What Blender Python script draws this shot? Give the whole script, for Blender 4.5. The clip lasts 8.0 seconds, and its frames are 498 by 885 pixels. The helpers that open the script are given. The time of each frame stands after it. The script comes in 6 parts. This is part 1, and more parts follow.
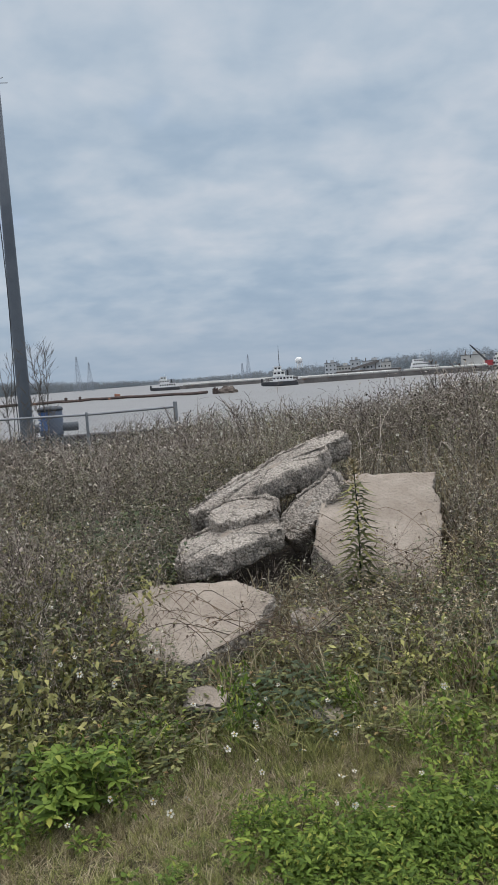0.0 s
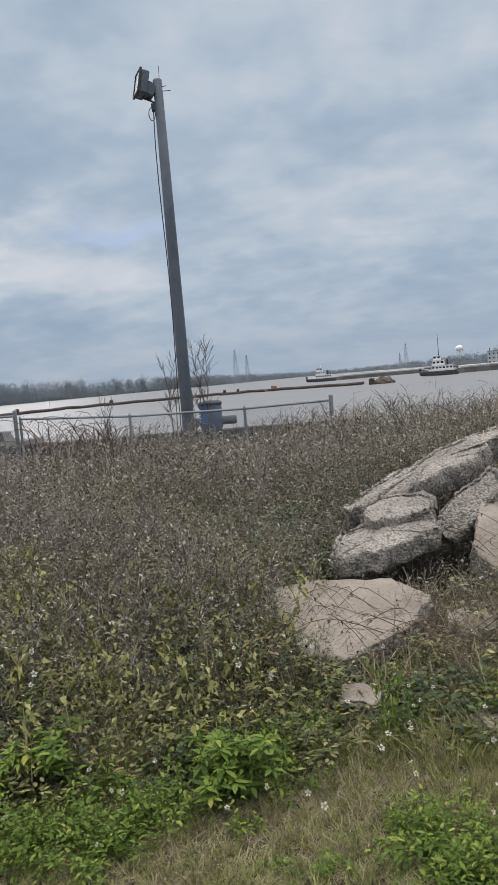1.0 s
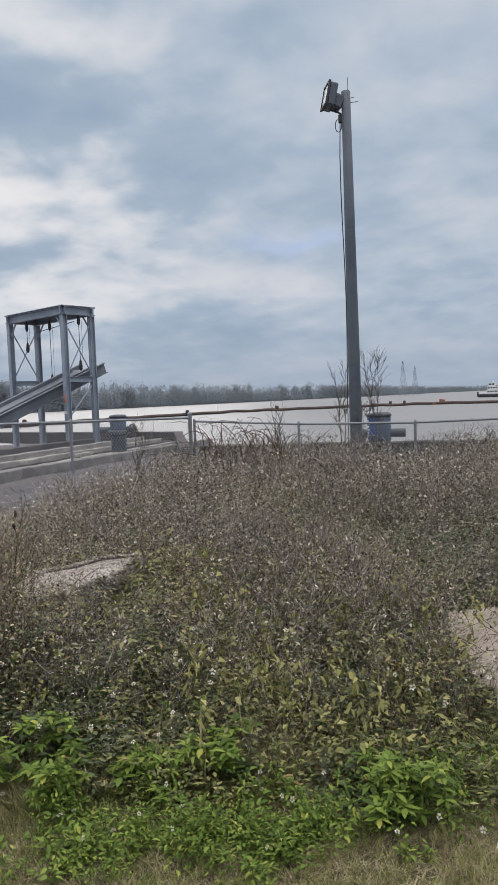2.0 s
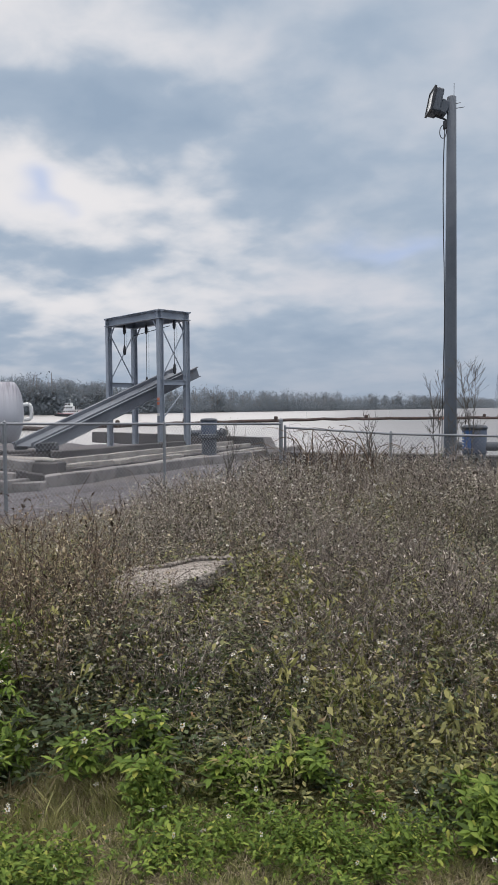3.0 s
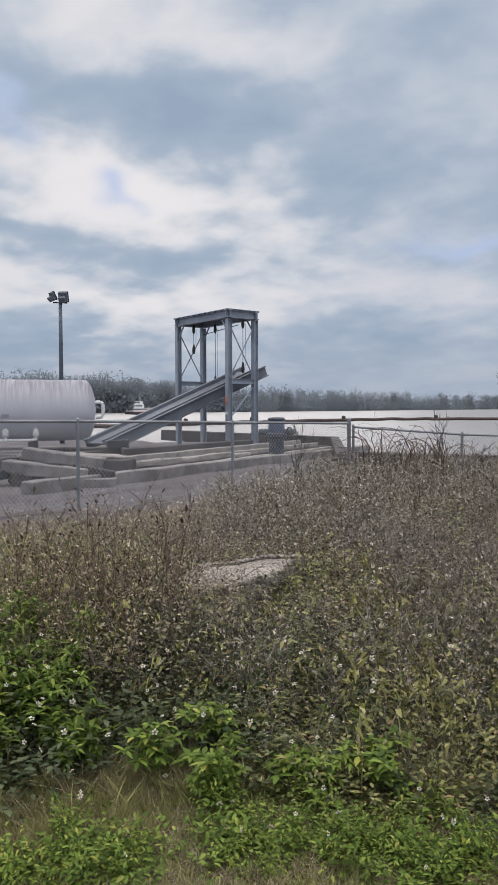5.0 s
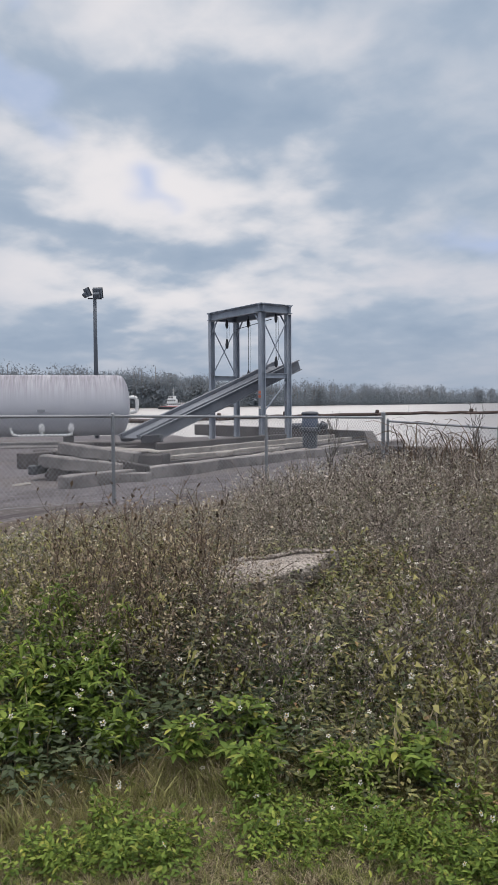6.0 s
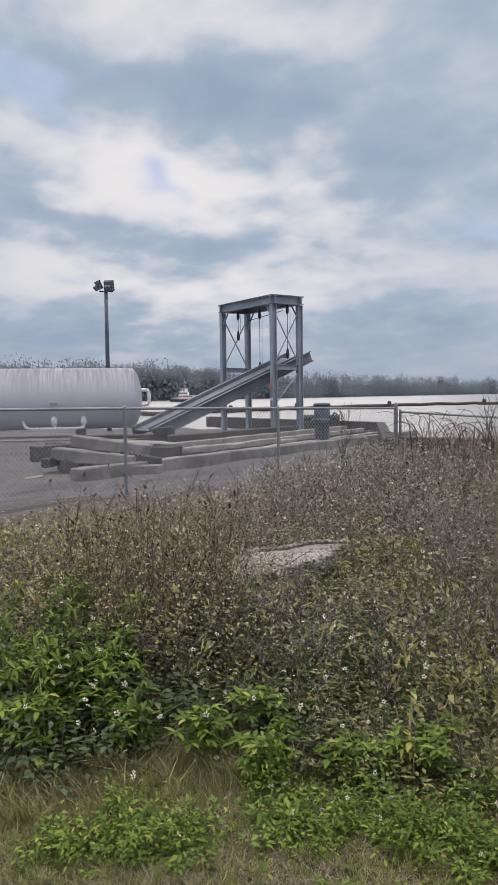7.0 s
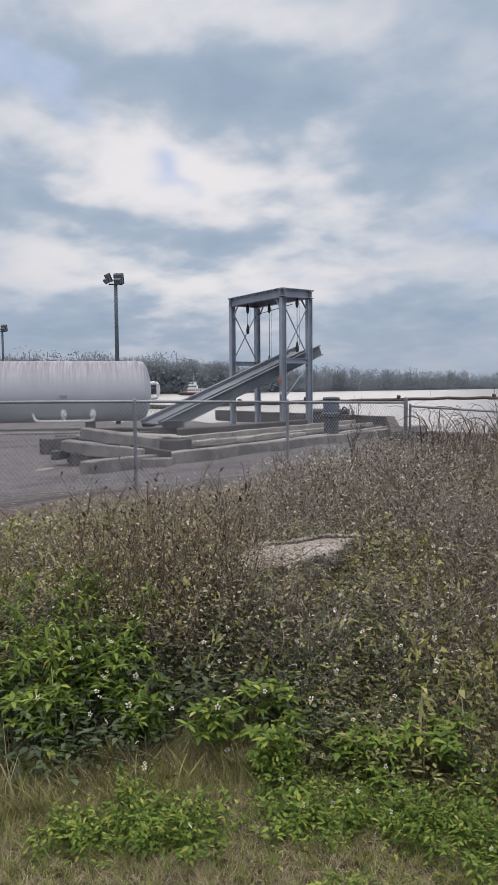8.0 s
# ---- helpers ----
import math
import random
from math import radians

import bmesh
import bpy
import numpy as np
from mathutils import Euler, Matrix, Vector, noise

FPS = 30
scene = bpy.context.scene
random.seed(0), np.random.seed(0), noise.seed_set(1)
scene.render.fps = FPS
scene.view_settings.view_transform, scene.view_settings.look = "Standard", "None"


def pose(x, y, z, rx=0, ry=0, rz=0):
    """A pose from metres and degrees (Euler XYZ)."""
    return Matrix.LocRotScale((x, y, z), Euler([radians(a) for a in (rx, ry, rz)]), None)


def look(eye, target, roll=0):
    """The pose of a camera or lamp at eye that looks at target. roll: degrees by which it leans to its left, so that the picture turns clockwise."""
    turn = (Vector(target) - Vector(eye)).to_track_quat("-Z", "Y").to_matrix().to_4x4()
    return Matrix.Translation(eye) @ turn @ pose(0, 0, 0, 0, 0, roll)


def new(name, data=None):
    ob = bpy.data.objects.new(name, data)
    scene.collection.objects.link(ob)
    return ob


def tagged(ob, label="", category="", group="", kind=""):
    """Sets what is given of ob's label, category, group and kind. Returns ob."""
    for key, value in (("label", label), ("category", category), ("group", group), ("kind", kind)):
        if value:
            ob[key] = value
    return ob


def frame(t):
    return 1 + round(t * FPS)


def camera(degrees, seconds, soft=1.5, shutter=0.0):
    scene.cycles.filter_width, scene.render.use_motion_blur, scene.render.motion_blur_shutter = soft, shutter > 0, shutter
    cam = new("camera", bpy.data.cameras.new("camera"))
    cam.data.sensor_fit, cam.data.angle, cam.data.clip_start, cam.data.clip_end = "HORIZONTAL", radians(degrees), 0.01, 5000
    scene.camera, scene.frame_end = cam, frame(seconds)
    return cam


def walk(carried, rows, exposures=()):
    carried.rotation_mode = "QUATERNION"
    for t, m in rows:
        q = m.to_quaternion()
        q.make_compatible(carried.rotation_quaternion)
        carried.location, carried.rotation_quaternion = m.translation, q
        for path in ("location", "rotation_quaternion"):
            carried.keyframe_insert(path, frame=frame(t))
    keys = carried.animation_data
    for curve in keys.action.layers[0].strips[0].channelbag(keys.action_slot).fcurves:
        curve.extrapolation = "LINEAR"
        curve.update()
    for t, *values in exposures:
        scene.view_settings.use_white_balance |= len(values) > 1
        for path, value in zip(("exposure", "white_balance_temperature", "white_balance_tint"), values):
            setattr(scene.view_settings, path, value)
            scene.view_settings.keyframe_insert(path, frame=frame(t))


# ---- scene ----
cam = camera(36.08, 8.0, soft=0.9)
# seconds, eye x y z, yaw, pitch, roll
ROWS = [
    (0, 0.000, 0.000, 1.600, 0.00, -4.93, 3.97),
    (0.5, 0.048, -0.020, 1.620, 4.98, -5.26, 4.99),
    (1, 0.014, -0.061, 1.649, 11.64, -4.70, 4.85),
    (1.5, -0.037, -0.099, 1.677, 18.72, -4.09, 3.71),
    (2, -0.086, -0.121, 1.686, 23.95, -3.32, 2.27),
    (3.5, -0.158, -0.148, 1.681, 32.58, -2.58, 0.12),
    (4, -0.154, -0.156, 1.684, 33.94, -2.53, 0.05),
    (4.5, -0.155, -0.155, 1.680, 34.84, -2.58, 0.10),
    (6, -0.165, -0.169, 1.681, 38.08, -3.11, 0.35),
    (6.5, -0.178, -0.168, 1.674, 39.47, -3.36, 0.61),
    (7, -0.177, -0.157, 1.669, 38.95, -3.69, 0.74),
    (7.5, -0.180, -0.160, 1.671, 38.73, -3.89, 0.62),
    (8, -0.190, -0.167, 1.669, 39.61, -4.16, 0.48),
]
walk(cam, [(t, pose(x, y, z, 90 + pitch, roll, yaw)) for t, x, y, z, yaw, pitch, roll in ROWS],
     [(0, 0.10, 6230, 9.5), (2, 0.12, 6350, 12), (8, 0.12, 6400, 14)])

# ---------------------------------------------------------------- light
SUN_BEARING, SUN_HEIGHT = 43.0, 16.0
WATER = -2.5


def polar(bearing, dist, z=0.0):
    b = radians(bearing)
    return Vector((-math.sin(b) * dist, math.cos(b) * dist, z))


sun_dir = Vector((-math.sin(radians(SUN_BEARING)) * math.cos(radians(SUN_HEIGHT)),
                  math.cos(radians(SUN_BEARING)) * math.cos(radians(SUN_HEIGHT)), math.sin(radians(SUN_HEIGHT))))


class Nodes:
    """A short way to write node trees."""

    def __init__(self, tree):
        self.t = tree
        tree.nodes.clear()

    def n(self, kind, props=None, **ins):
        node = self.t.nodes.new(kind)
        p = props or {}
        if "operation" in p:
            node.operation = p["operation"]
        if p.get("use_clamp"):
            node.use_clamp = True
        if "data_type" in p:
            node.data_type, node.blend_type = p["data_type"], p["blend_type"]
        if "interpolation_type" in p:
            node.interpolation_type = p["interpolation_type"]
        if "sky_type" in p:
            node.sky_type, node.sun_disc = p["sky_type"], False
            node.sun_elevation, node.sun_rotation = p["sun_elevation"], p["sun_rotation"]
        for k, v in ins.items():
            key = int(k[1:]) if k[0] == "i" and k[1:].isdigit() else k.replace("_", " ")
            self.put(node.inputs[key], v)
        return node

    def put(self, sock, v):
        if isinstance(v, bpy.types.NodeSocket):
            self.t.links.new(v, sock)
        elif isinstance(v, bpy.types.Node):
            self.t.links.new(v.outputs[0], sock)
        else:
            sock.default_value = v

    def math(self, op, a, b=0.0, clamp=False):
        return self.n("ShaderNodeMath", {"operation": op, "use_clamp": clamp}, i0=a, i1=b).outputs[0]

    def vec(self, op, a, b=(0, 0, 0)):
        return self.n("ShaderNodeVectorMath", {"operation": op}, i0=a, i1=b)

    def noise(self, vector, scale, detail=4.0, rough=0.55, dist=0.0):
        return self.n("ShaderNodeTexNoise", None, Vector=vector, Scale=scale, Detail=detail, Roughness=rough, Distortion=dist).outputs[0]

    def ramp(self, fac, stops, mode="LINEAR"):
        node = self.n("ShaderNodeValToRGB", None, Fac=fac)
        r = node.color_ramp
        r.interpolation = mode
        while len(r.elements) < len(stops):
            r.elements.new(0.5)
        for e, (p, c) in zip(r.elements, stops):
            e.position, e.color = p, (*c, 1) if len(c) == 3 else c
        return node.outputs[0]

    def mix(self, fac, a, b, blend="MIX"):
        node = self.n("ShaderNodeMix", {"data_type": "RGBA", "blend_type": blend})
        self.put(node.inputs[0], fac)
        self.put(node.inputs[6], a if not isinstance(a, tuple) else (*a, 1)[:4])
        self.put(node.inputs[7], b if not isinstance(b, tuple) else (*b, 1)[:4])
        return node.outputs[2]

    def span(self, v, lo, hi, a=0.0, b=1.0):
        return self.n("ShaderNodeMapRange", {"interpolation_type": "SMOOTHSTEP"}, i0=v, i1=lo, i2=hi, i3=a, i4=b).outputs[0]


def build_world():
    world = bpy.data.worlds.new("world")
    scene.world = world
    world.use_nodes = True
    k = Nodes(world.node_tree)
    d = k.n("ShaderNodeTexCoord").outputs["Generated"]
    sep = k.n("ShaderNodeSeparateXYZ", None, i0=d)
    up = k.math("MAXIMUM", sep.outputs[2], 0.0)
    den = k.math("ADD", up, 0.26)
    flat = k.n("ShaderNodeCombineXYZ", None, i0=k.math("DIVIDE", sep.outputs[0], den), i1=k.math("DIVIDE", sep.outputs[1], den), i2=CLOUD_SEED)
    big = k.noise(flat, 1.35, 2.0, 0.5, 0.2)
    mid = k.noise(flat, 3.4, 3.0, 0.45, 0.3)
    fine = k.noise(flat, 9.0, 4.0, 0.5, 0.2)
    body = k.math("ADD", k.math("MULTIPLY", big, 0.36), k.math("ADD", k.math("MULTIPLY", mid, 0.42), k.math("MULTIPLY", fine, 0.22)))
    # the larger banks of cloud: bearing, height, breadth, depth in degrees, slope, thinner (+) or thicker (-)
    turn = k.math("ADD", k.math("MULTIPLY", k.math("ARCTAN2", k.math("MULTIPLY", sep.outputs[0], -1.0), sep.outputs[1]), 57.2958), k.math("MULTIPLY", k.math("SUBTRACT", k.noise(flat, 4.1, 2.0, 0.5), 0.5), 9.0))
    rise = k.math("ADD", k.math("MULTIPLY", k.math("ARCSINE", sep.outputs[2]), 57.2958), k.math("MULTIPLY", k.math("SUBTRACT", k.noise(flat, 5.3, 2.0, 0.5), 0.5), 4.0))
    for b0, e0, wide, deep, slope, amount in CLOUD_BANKS:
        db = k.math("SUBTRACT", turn, b0)
        de = k.math("DIVIDE", k.math("SUBTRACT", k.math("SUBTRACT", rise, e0), k.math("MULTIPLY", db, slope)), deep)
        dw = k.math("DIVIDE", db, wide)
        q = k.math("ADD", k.math("MULTIPLY", dw, dw), k.math("MULTIPLY", de, de))
        body = k.math("ADD", body, k.math("MULTIPLY", k.math("EXPONENT", k.math("MULTIPLY", q, -1.0)), amount))
    cloud = k.ramp(body, [(0.30, (0.285, 0.368, 0.462)), (0.42, (0.35, 0.428, 0.512)), (0.51, (0.435, 0.497, 0.562)), (0.60, (0.525, 0.56, 0.605)), (0.72, (0.61, 0.62, 0.642))])
    # the veiled sun brightens and warms the cloud in front of it
    near = k.vec("DOT_PRODUCT", d, tuple(sun_dir)).outputs[1]
    glow = k.math("MULTIPLY", k.span(near, 0.95, 0.9995), k.span(body, 0.40, 0.62))
    cloud = k.mix(k.math("MULTIPLY", glow, 0.75), cloud, (0.82, 0.80, 0.77))
    wide = k.math("MULTIPLY", k.span(near, 0.86, 0.998), k.span(body, 0.42, 0.64))
    cloud = k.mix(k.math("MULTIPLY", wide, 0.2), cloud, (0.70, 0.685, 0.68))
    # haze near the horizon
    haze = k.span(up, 0.0, 0.14, 0.7, 0.0)
    cloud = k.mix(haze, cloud, (0.315, 0.375, 0.45))
    # gaps of clear sky
    sky = k.n("ShaderNodeTexSky", {"sky_type": "NISHITA", "sun_elevation": radians(SUN_HEIGHT), "sun_rotation": radians(-SUN_BEARING)})
    clear = k.vec("SCALE", k.vec("MINIMUM", sky.outputs[0], (4.0, 5.0, 7.0)).outputs[0])
    clear.inputs[3].default_value = 0.10
    hole = k.math("MULTIPLY", k.span(k.noise(flat, 2.6, 2.0, 0.5, 0.3), 0.62, 0.70), k.span(up, 0.26, 0.36, 0.0, 0.5))
    for b0, e0, wide, deep in ((44.2, 15.6, 1.1, 1.0), (20.2, 11.2, 3.4, 0.8)):
        dw, de = k.math("DIVIDE", k.math("SUBTRACT", turn, b0), wide), k.math("DIVIDE", k.math("SUBTRACT", rise, e0), deep)
        q = k.math("ADD", k.math("MULTIPLY", dw, dw), k.math("MULTIPLY", de, de))
        hole = k.math("MAXIMUM", hole, k.math("MULTIPLY", k.math("EXPONENT", k.math("MULTIPLY", q, -1.0)), 0.7))
    colour = k.mix(hole, cloud, clear.outputs[0])
    # an overcast sky is brightest overhead
    lift = k.span(sep.outputs[2], 0.46, 0.95, 1.0, 4.8)
    colour = k.mix(k.span(sep.outputs[2], 0.46, 0.8), colour, k.mix(0.75, colour, (0.55, 0.51, 0.46)))
    out = k.vec("SCALE", colour)
    k.put(out.inputs[3], lift)
    bg = k.n("ShaderNodeBackground", None, Color=out.outputs[0], Strength=1.0)
    k.n("ShaderNodeOutputWorld", None, Surface=bg)


CLOUD_SEED = 11.3
CLOUD_BANKS = [(43.0, 16.0, 5.5, 1.7, 0.1, 0.11), (55.5, 18.2, 3.0, 1.4, 0.0, 0.14), (34.5, 13.6, 5.0, 1.1, 0.25, 0.09), (30.5, 10.2, 5.0, 0.9, 0.15, 0.09), (50.0, 16.0, 5.0, 1.0, 0.0, 0.04),
               (38.5, 20.5, 6.5, 1.9, 0.0, -0.10), (28.0, 17.5, 5.0, 2.2, 0.2, -0.09), (48.0, 21.5, 5.0, 1.6, -0.1, -0.08), (58.0, 14.5, 4.0, 1.5, 0.0, -0.04), (52.5, 12.2, 7.0, 1.6, 0.12, -0.12),
               (42.0, 10.8, 7.0, 1.1, 0.08, -0.09), (56.0, 4.4, 8.0, 1.6, 0.0, -0.14), (44.0, 4.4, 6.0, 1.3, 0.0, -0.09), (27.0, 5.0, 9.0, 1.3, 0.0, -0.10), (47.0, 7.4, 7.0, 0.9, 0.0, 0.08),
               (32.0, 8.0, 6.0, 0.8, 0.0, 0.05), (23.5, 22.5, 4.0, 1.4, 0.0, 0.06), (15.0, 16.0, 4.0, 2.0, 0.0, -0.04), (9.0, 11.0, 5.0, 1.3, 0.0, 0.05), (-6.0, 17.5, 5.0, 2.2, 0.0, -0.05), (-14.0, 12.0, 3.0, 2.5, -0.2, 0.05)]
build_world()
sun_data = bpy.data.lights.new("sun", "SUN")
sun_data.energy, sun_data.angle, sun_data.color = 0.4, radians(40), (1.0, 0.95, 0.88)
sun = new("sun", sun_data)
sun.matrix_world = look(sun_dir * 50, (0, 0, 0))


# ---------------------------------------------------------------- materials
def material(name, build):
    m = bpy.data.materials.new(name)
    m.use_nodes = True
    k = Nodes(m.node_tree)
    shader = build(k)
    k.n("ShaderNodeOutputMaterial", None, Surface=shader)
    return m


def bump(k, height, strength, dist):
    return k.n("ShaderNodeBump", None, Strength=strength, Distance=dist, Height=height).outputs[0]


def principled(k, colour, rough, metal=0.0, normal=None, spec=0.5):
    p = k.n("ShaderNodeBsdfPrincipled", None, Roughness=rough, Metallic=metal)
    k.put(p.inputs["Base Color"], colour if not isinstance(colour, tuple) else (*colour, 1)[:4])
    p.inputs["Specular IOR Level"].default_value = spec
    if normal is not None:
        k.put(p.inputs["Normal"], normal)
    return p


def where(k):
    return k.n("ShaderNodeNewGeometry").outputs["Position"]


def painted(name, a, b, rough=0.6, metal=0.0, scale=3.0, rust=None, amount=0.62):
    def f(k):
        p = k.n("ShaderNodeTexCoord").outputs["Object"]
        big = k.noise(p, scale, 5.0, 0.6)
        c = k.mix(k.span(big, 0.3, 0.7), a, b)
        grain = k.noise(p, scale * 14, 3.0, 0.6)
        c = k.mix(k.math("MULTIPLY", k.span(grain, 0.45, 0.8), 0.25), c, tuple(x * 0.55 for x in a))
        if rust:
            r = k.noise(p, scale * 2.7, 6.0, 0.65, 0.4)
            c = k.mix(k.span(r, amount, amount + 0.1), c, rust)
        return principled(k, c, rough, metal, bump(k, grain, 0.25, 0.01))
    return material(name, f)


def foliage(name, stops, patch=None, amount=0.6, scale=0.8, through_light=0.35, rough=0.55, spec=0.3):
    """Leaves or blades: each island takes a tone of its own, and patches drift to a second tone."""
    def f(k):
        g = k.n("ShaderNodeNewGeometry")
        c = k.ramp(g.outputs["Random Per Island"], stops)
        if patch:
            v = k.noise(g.outputs["Position"], scale, 3.0, 0.6)
            c = k.mix(k.math("MULTIPLY", k.span(v, 0.42, 0.62), amount), c, patch)
        p = principled(k, c, rough, 0.0, None, spec)
        t = k.n("ShaderNodeBsdfTranslucent")
        k.put(t.inputs[0], c)
        return k.n("ShaderNodeMixShader", None, i0=through_light, i1=p.outputs[0], i2=t.outputs[0])
    return material(name, f)


def mat_ground(k):
    p = where(k)
    sep = k.n("ShaderNodeSeparateXYZ", None, i0=p)
    a = k.noise(p, 1.3, 5.0, 0.6)
    b = k.noise(p, 22.0, 4.0, 0.65)
    fine = k.noise(p, 120.0, 3.0, 0.6)
    soil = k.ramp(b, [(0.3, (0.04, 0.033, 0.024)), (0.5, (0.085, 0.07, 0.048)), (0.7, (0.16, 0.133, 0.09))])
    soil = k.mix(k.math("MULTIPLY", k.span(a, 0.3, 0.75), 0.7), soil, (0.10, 0.105, 0.045))
    gravel = k.ramp(k.noise(p, 9.0, 5.0, 0.7), [(0.3, (0.07, 0.065, 0.072)), (0.5, (0.13, 0.12, 0.128)), (0.72, (0.24, 0.222, 0.23))])
    gravel = k.mix(k.math("MULTIPLY", k.span(k.noise(p, 0.45, 4.0, 0.6, 0.6), 0.5, 0.62), 0.4), gravel, (0.13, 0.112, 0.095))
    # leaf litter beyond the mown strip, blackened to paint in the weeds' shade
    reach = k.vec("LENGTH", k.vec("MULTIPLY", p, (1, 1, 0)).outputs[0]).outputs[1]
    shaded_litter = k.ramp(b, [(0.35, (0.014, 0.011, 0.009)), (0.55, (0.034, 0.027, 0.021)), (0.72, (0.085, 0.068, 0.05))])
    soil = k.mix(k.span(k.math("ADD", reach, k.math("MULTIPLY", a, 0.6)), 3.5, 4.0), soil, shaded_litter)
    # the yard lies behind the side fence
    edge = k.math("ADD", k.math("ADD", sep.outputs[0], k.math("MULTIPLY", sep.outputs[1], -0.23)), k.math("MULTIPLY", k.noise(p, 0.9, 3.0), 1.2))
    yard = k.span(edge, -10.6, -9.9, 1.0, 0.0)
    dirt = k.ramp(k.noise(p, 6.0, 5.0, 0.7), [(0.3, (0.07, 0.056, 0.043)), (0.55, (0.125, 0.102, 0.08)), (0.75, (0.21, 0.18, 0.148))])
    soil = k.mix(k.span(edge, -8.3, -7.9, 1.0, 0.0), soil, dirt)
    # wheel ruts run along the yard, with stones thrown up between them
    track = k.noise(k.vec("MULTIPLY", p, (1.5, 0.28, 1.0)).outputs[0], 1.0, 4.0, 0.6, 0.5)
    gravel = k.mix(k.math("MULTIPLY", k.span(track, 0.52, 0.6), 0.6), gravel, (0.06, 0.052, 0.054))
    stone = k.n("ShaderNodeTexVoronoi", None, Vector=p, Scale=4.5).outputs[0]
    gravel = k.mix(k.math("MULTIPLY", k.span(stone, 0.14, 0.24, 1.0, 0.0), 0.75), gravel, (0.32, 0.30, 0.305))
    c = k.mix(yard, soil, gravel)
    h = k.math("ADD", b, k.math("MULTIPLY", fine, 0.5))
    return principled(k, c, 0.95, 0.0, bump(k, h, 0.8, 0.03), 0.2)


def mat_water(k):
    p = where(k)
    stretch = k.vec("MULTIPLY", p, (0.6, 1.0, 1.0)).outputs[0]
    w = k.math("ADD", k.noise(stretch, 1.1, 4.0, 0.6, 0.3), k.math("MULTIPLY", k.noise(stretch, 0.12, 3.0, 0.5), 1.2))
    c = k.mix(k.noise(p, 0.03, 3.0), (0.165, 0.15, 0.14), (0.22, 0.205, 0.195))
    return principled(k, c, 0.34, 0.0, bump(k, w, 0.3, 0.3), 0.5)


def concrete(name, dark, light, stain_and_crevice, rough_relief=0.4, scale=1.0, spots=0.58):
    def f(k):
        p = k.n("ShaderNodeTexCoord").outputs["Object"]
        a = k.noise(p, 2.2 * scale, 6.0, 0.62, 0.3)
        g = k.noise(p, 38.0 * scale, 4.0, 0.7)
        peb = k.n("ShaderNodeTexVoronoi", None, Vector=p, Scale=30.0 * scale).outputs[0]
        c = k.mix(k.span(a, 0.3, 0.7), dark, light)
        c = k.mix(k.math("MULTIPLY", k.span(g, 0.5, 0.75), 0.45), c, tuple(x * 0.45 for x in dark))
        s = k.noise(p, 4.5 * scale, 5.0, 0.7, 0.5)
        c = k.mix(k.math("MULTIPLY", k.span(s, spots, spots + 0.12), 0.6), c, stain_and_crevice)
        h = k.math("ADD", k.math("MULTIPLY", peb, 0.5), k.math("ADD", g, k.math("MULTIPLY", a, 1.5)))
        if rough_relief > 0.8:
            cell = k.n("ShaderNodeTexVoronoi", None, Vector=k.vec("ADD", p, k.vec("MULTIPLY", k.n("ShaderNodeTexNoise", None, Vector=p, Scale=20.0).outputs[1], (0.03, 0.03, 0.03)).outputs[0]).outputs[0], Scale=46.0).outputs[0]
            # paints shade into the crevices between the pebbles
            c = k.mix(k.math("MULTIPLY", k.span(cell, 0.45, 0.8), 0.65), c, tuple(x * 0.6 for x in stain_and_crevice))
            c = k.mix(k.math("MULTIPLY", k.span(k.noise(p, 70.0, 2.0, 0.6), 0.56, 0.7), 0.5), c, tuple(min(1, x * 1.35) for x in light))
            h = k.math("SUBTRACT", k.math("ADD", g, k.math("MULTIPLY", a, 1.2)), k.math("MULTIPLY", cell, 1.2))
            return principled(k, c, 0.95, 0.0, bump(k, h, 0.9, 0.014), 0.2)
        return principled(k, c, 0.93, 0.0, bump(k, h, rough_relief, 0.03), 0.25)
    return material(name, f)


def mat_tank(k):
    p = k.n("ShaderNodeTexCoord").outputs["Object"]
    sep = k.n("ShaderNodeSeparateXYZ", None, i0=p)
    streak = k.vec("MULTIPLY", p, (9.0, 0.5, 0.30)).outputs[0]
    s = k.noise(streak, 1.0, 7.0, 0.7, 0.15)
    high = k.span(sep.outputs[2], -0.1, 0.85)
    grime = k.math("MULTIPLY", k.span(s, 0.34, 0.68, 0.45, 0.95), high)
    c = k.mix(k.noise(p, 1.2, 4.0), (0.43, 0.45, 0.505), (0.53, 0.545, 0.59))
    c = k.mix(k.math("MULTIPLY", grime, 0.8), c, (0.17, 0.158, 0.195))
    crust = k.math("MULTIPLY", k.span(k.noise(streak, 1.7, 6.0, 0.7), 0.34, 0.66, 0.1, 0.8), k.span(sep.outputs[2], 0.55, 1.15))
    c = k.mix(crust, c, (0.10, 0.092, 0.115))
    return principled(k, c, 0.55, 0.0, bump(k, k.noise(p, 14.0, 3.0), 0.15, 0.01))


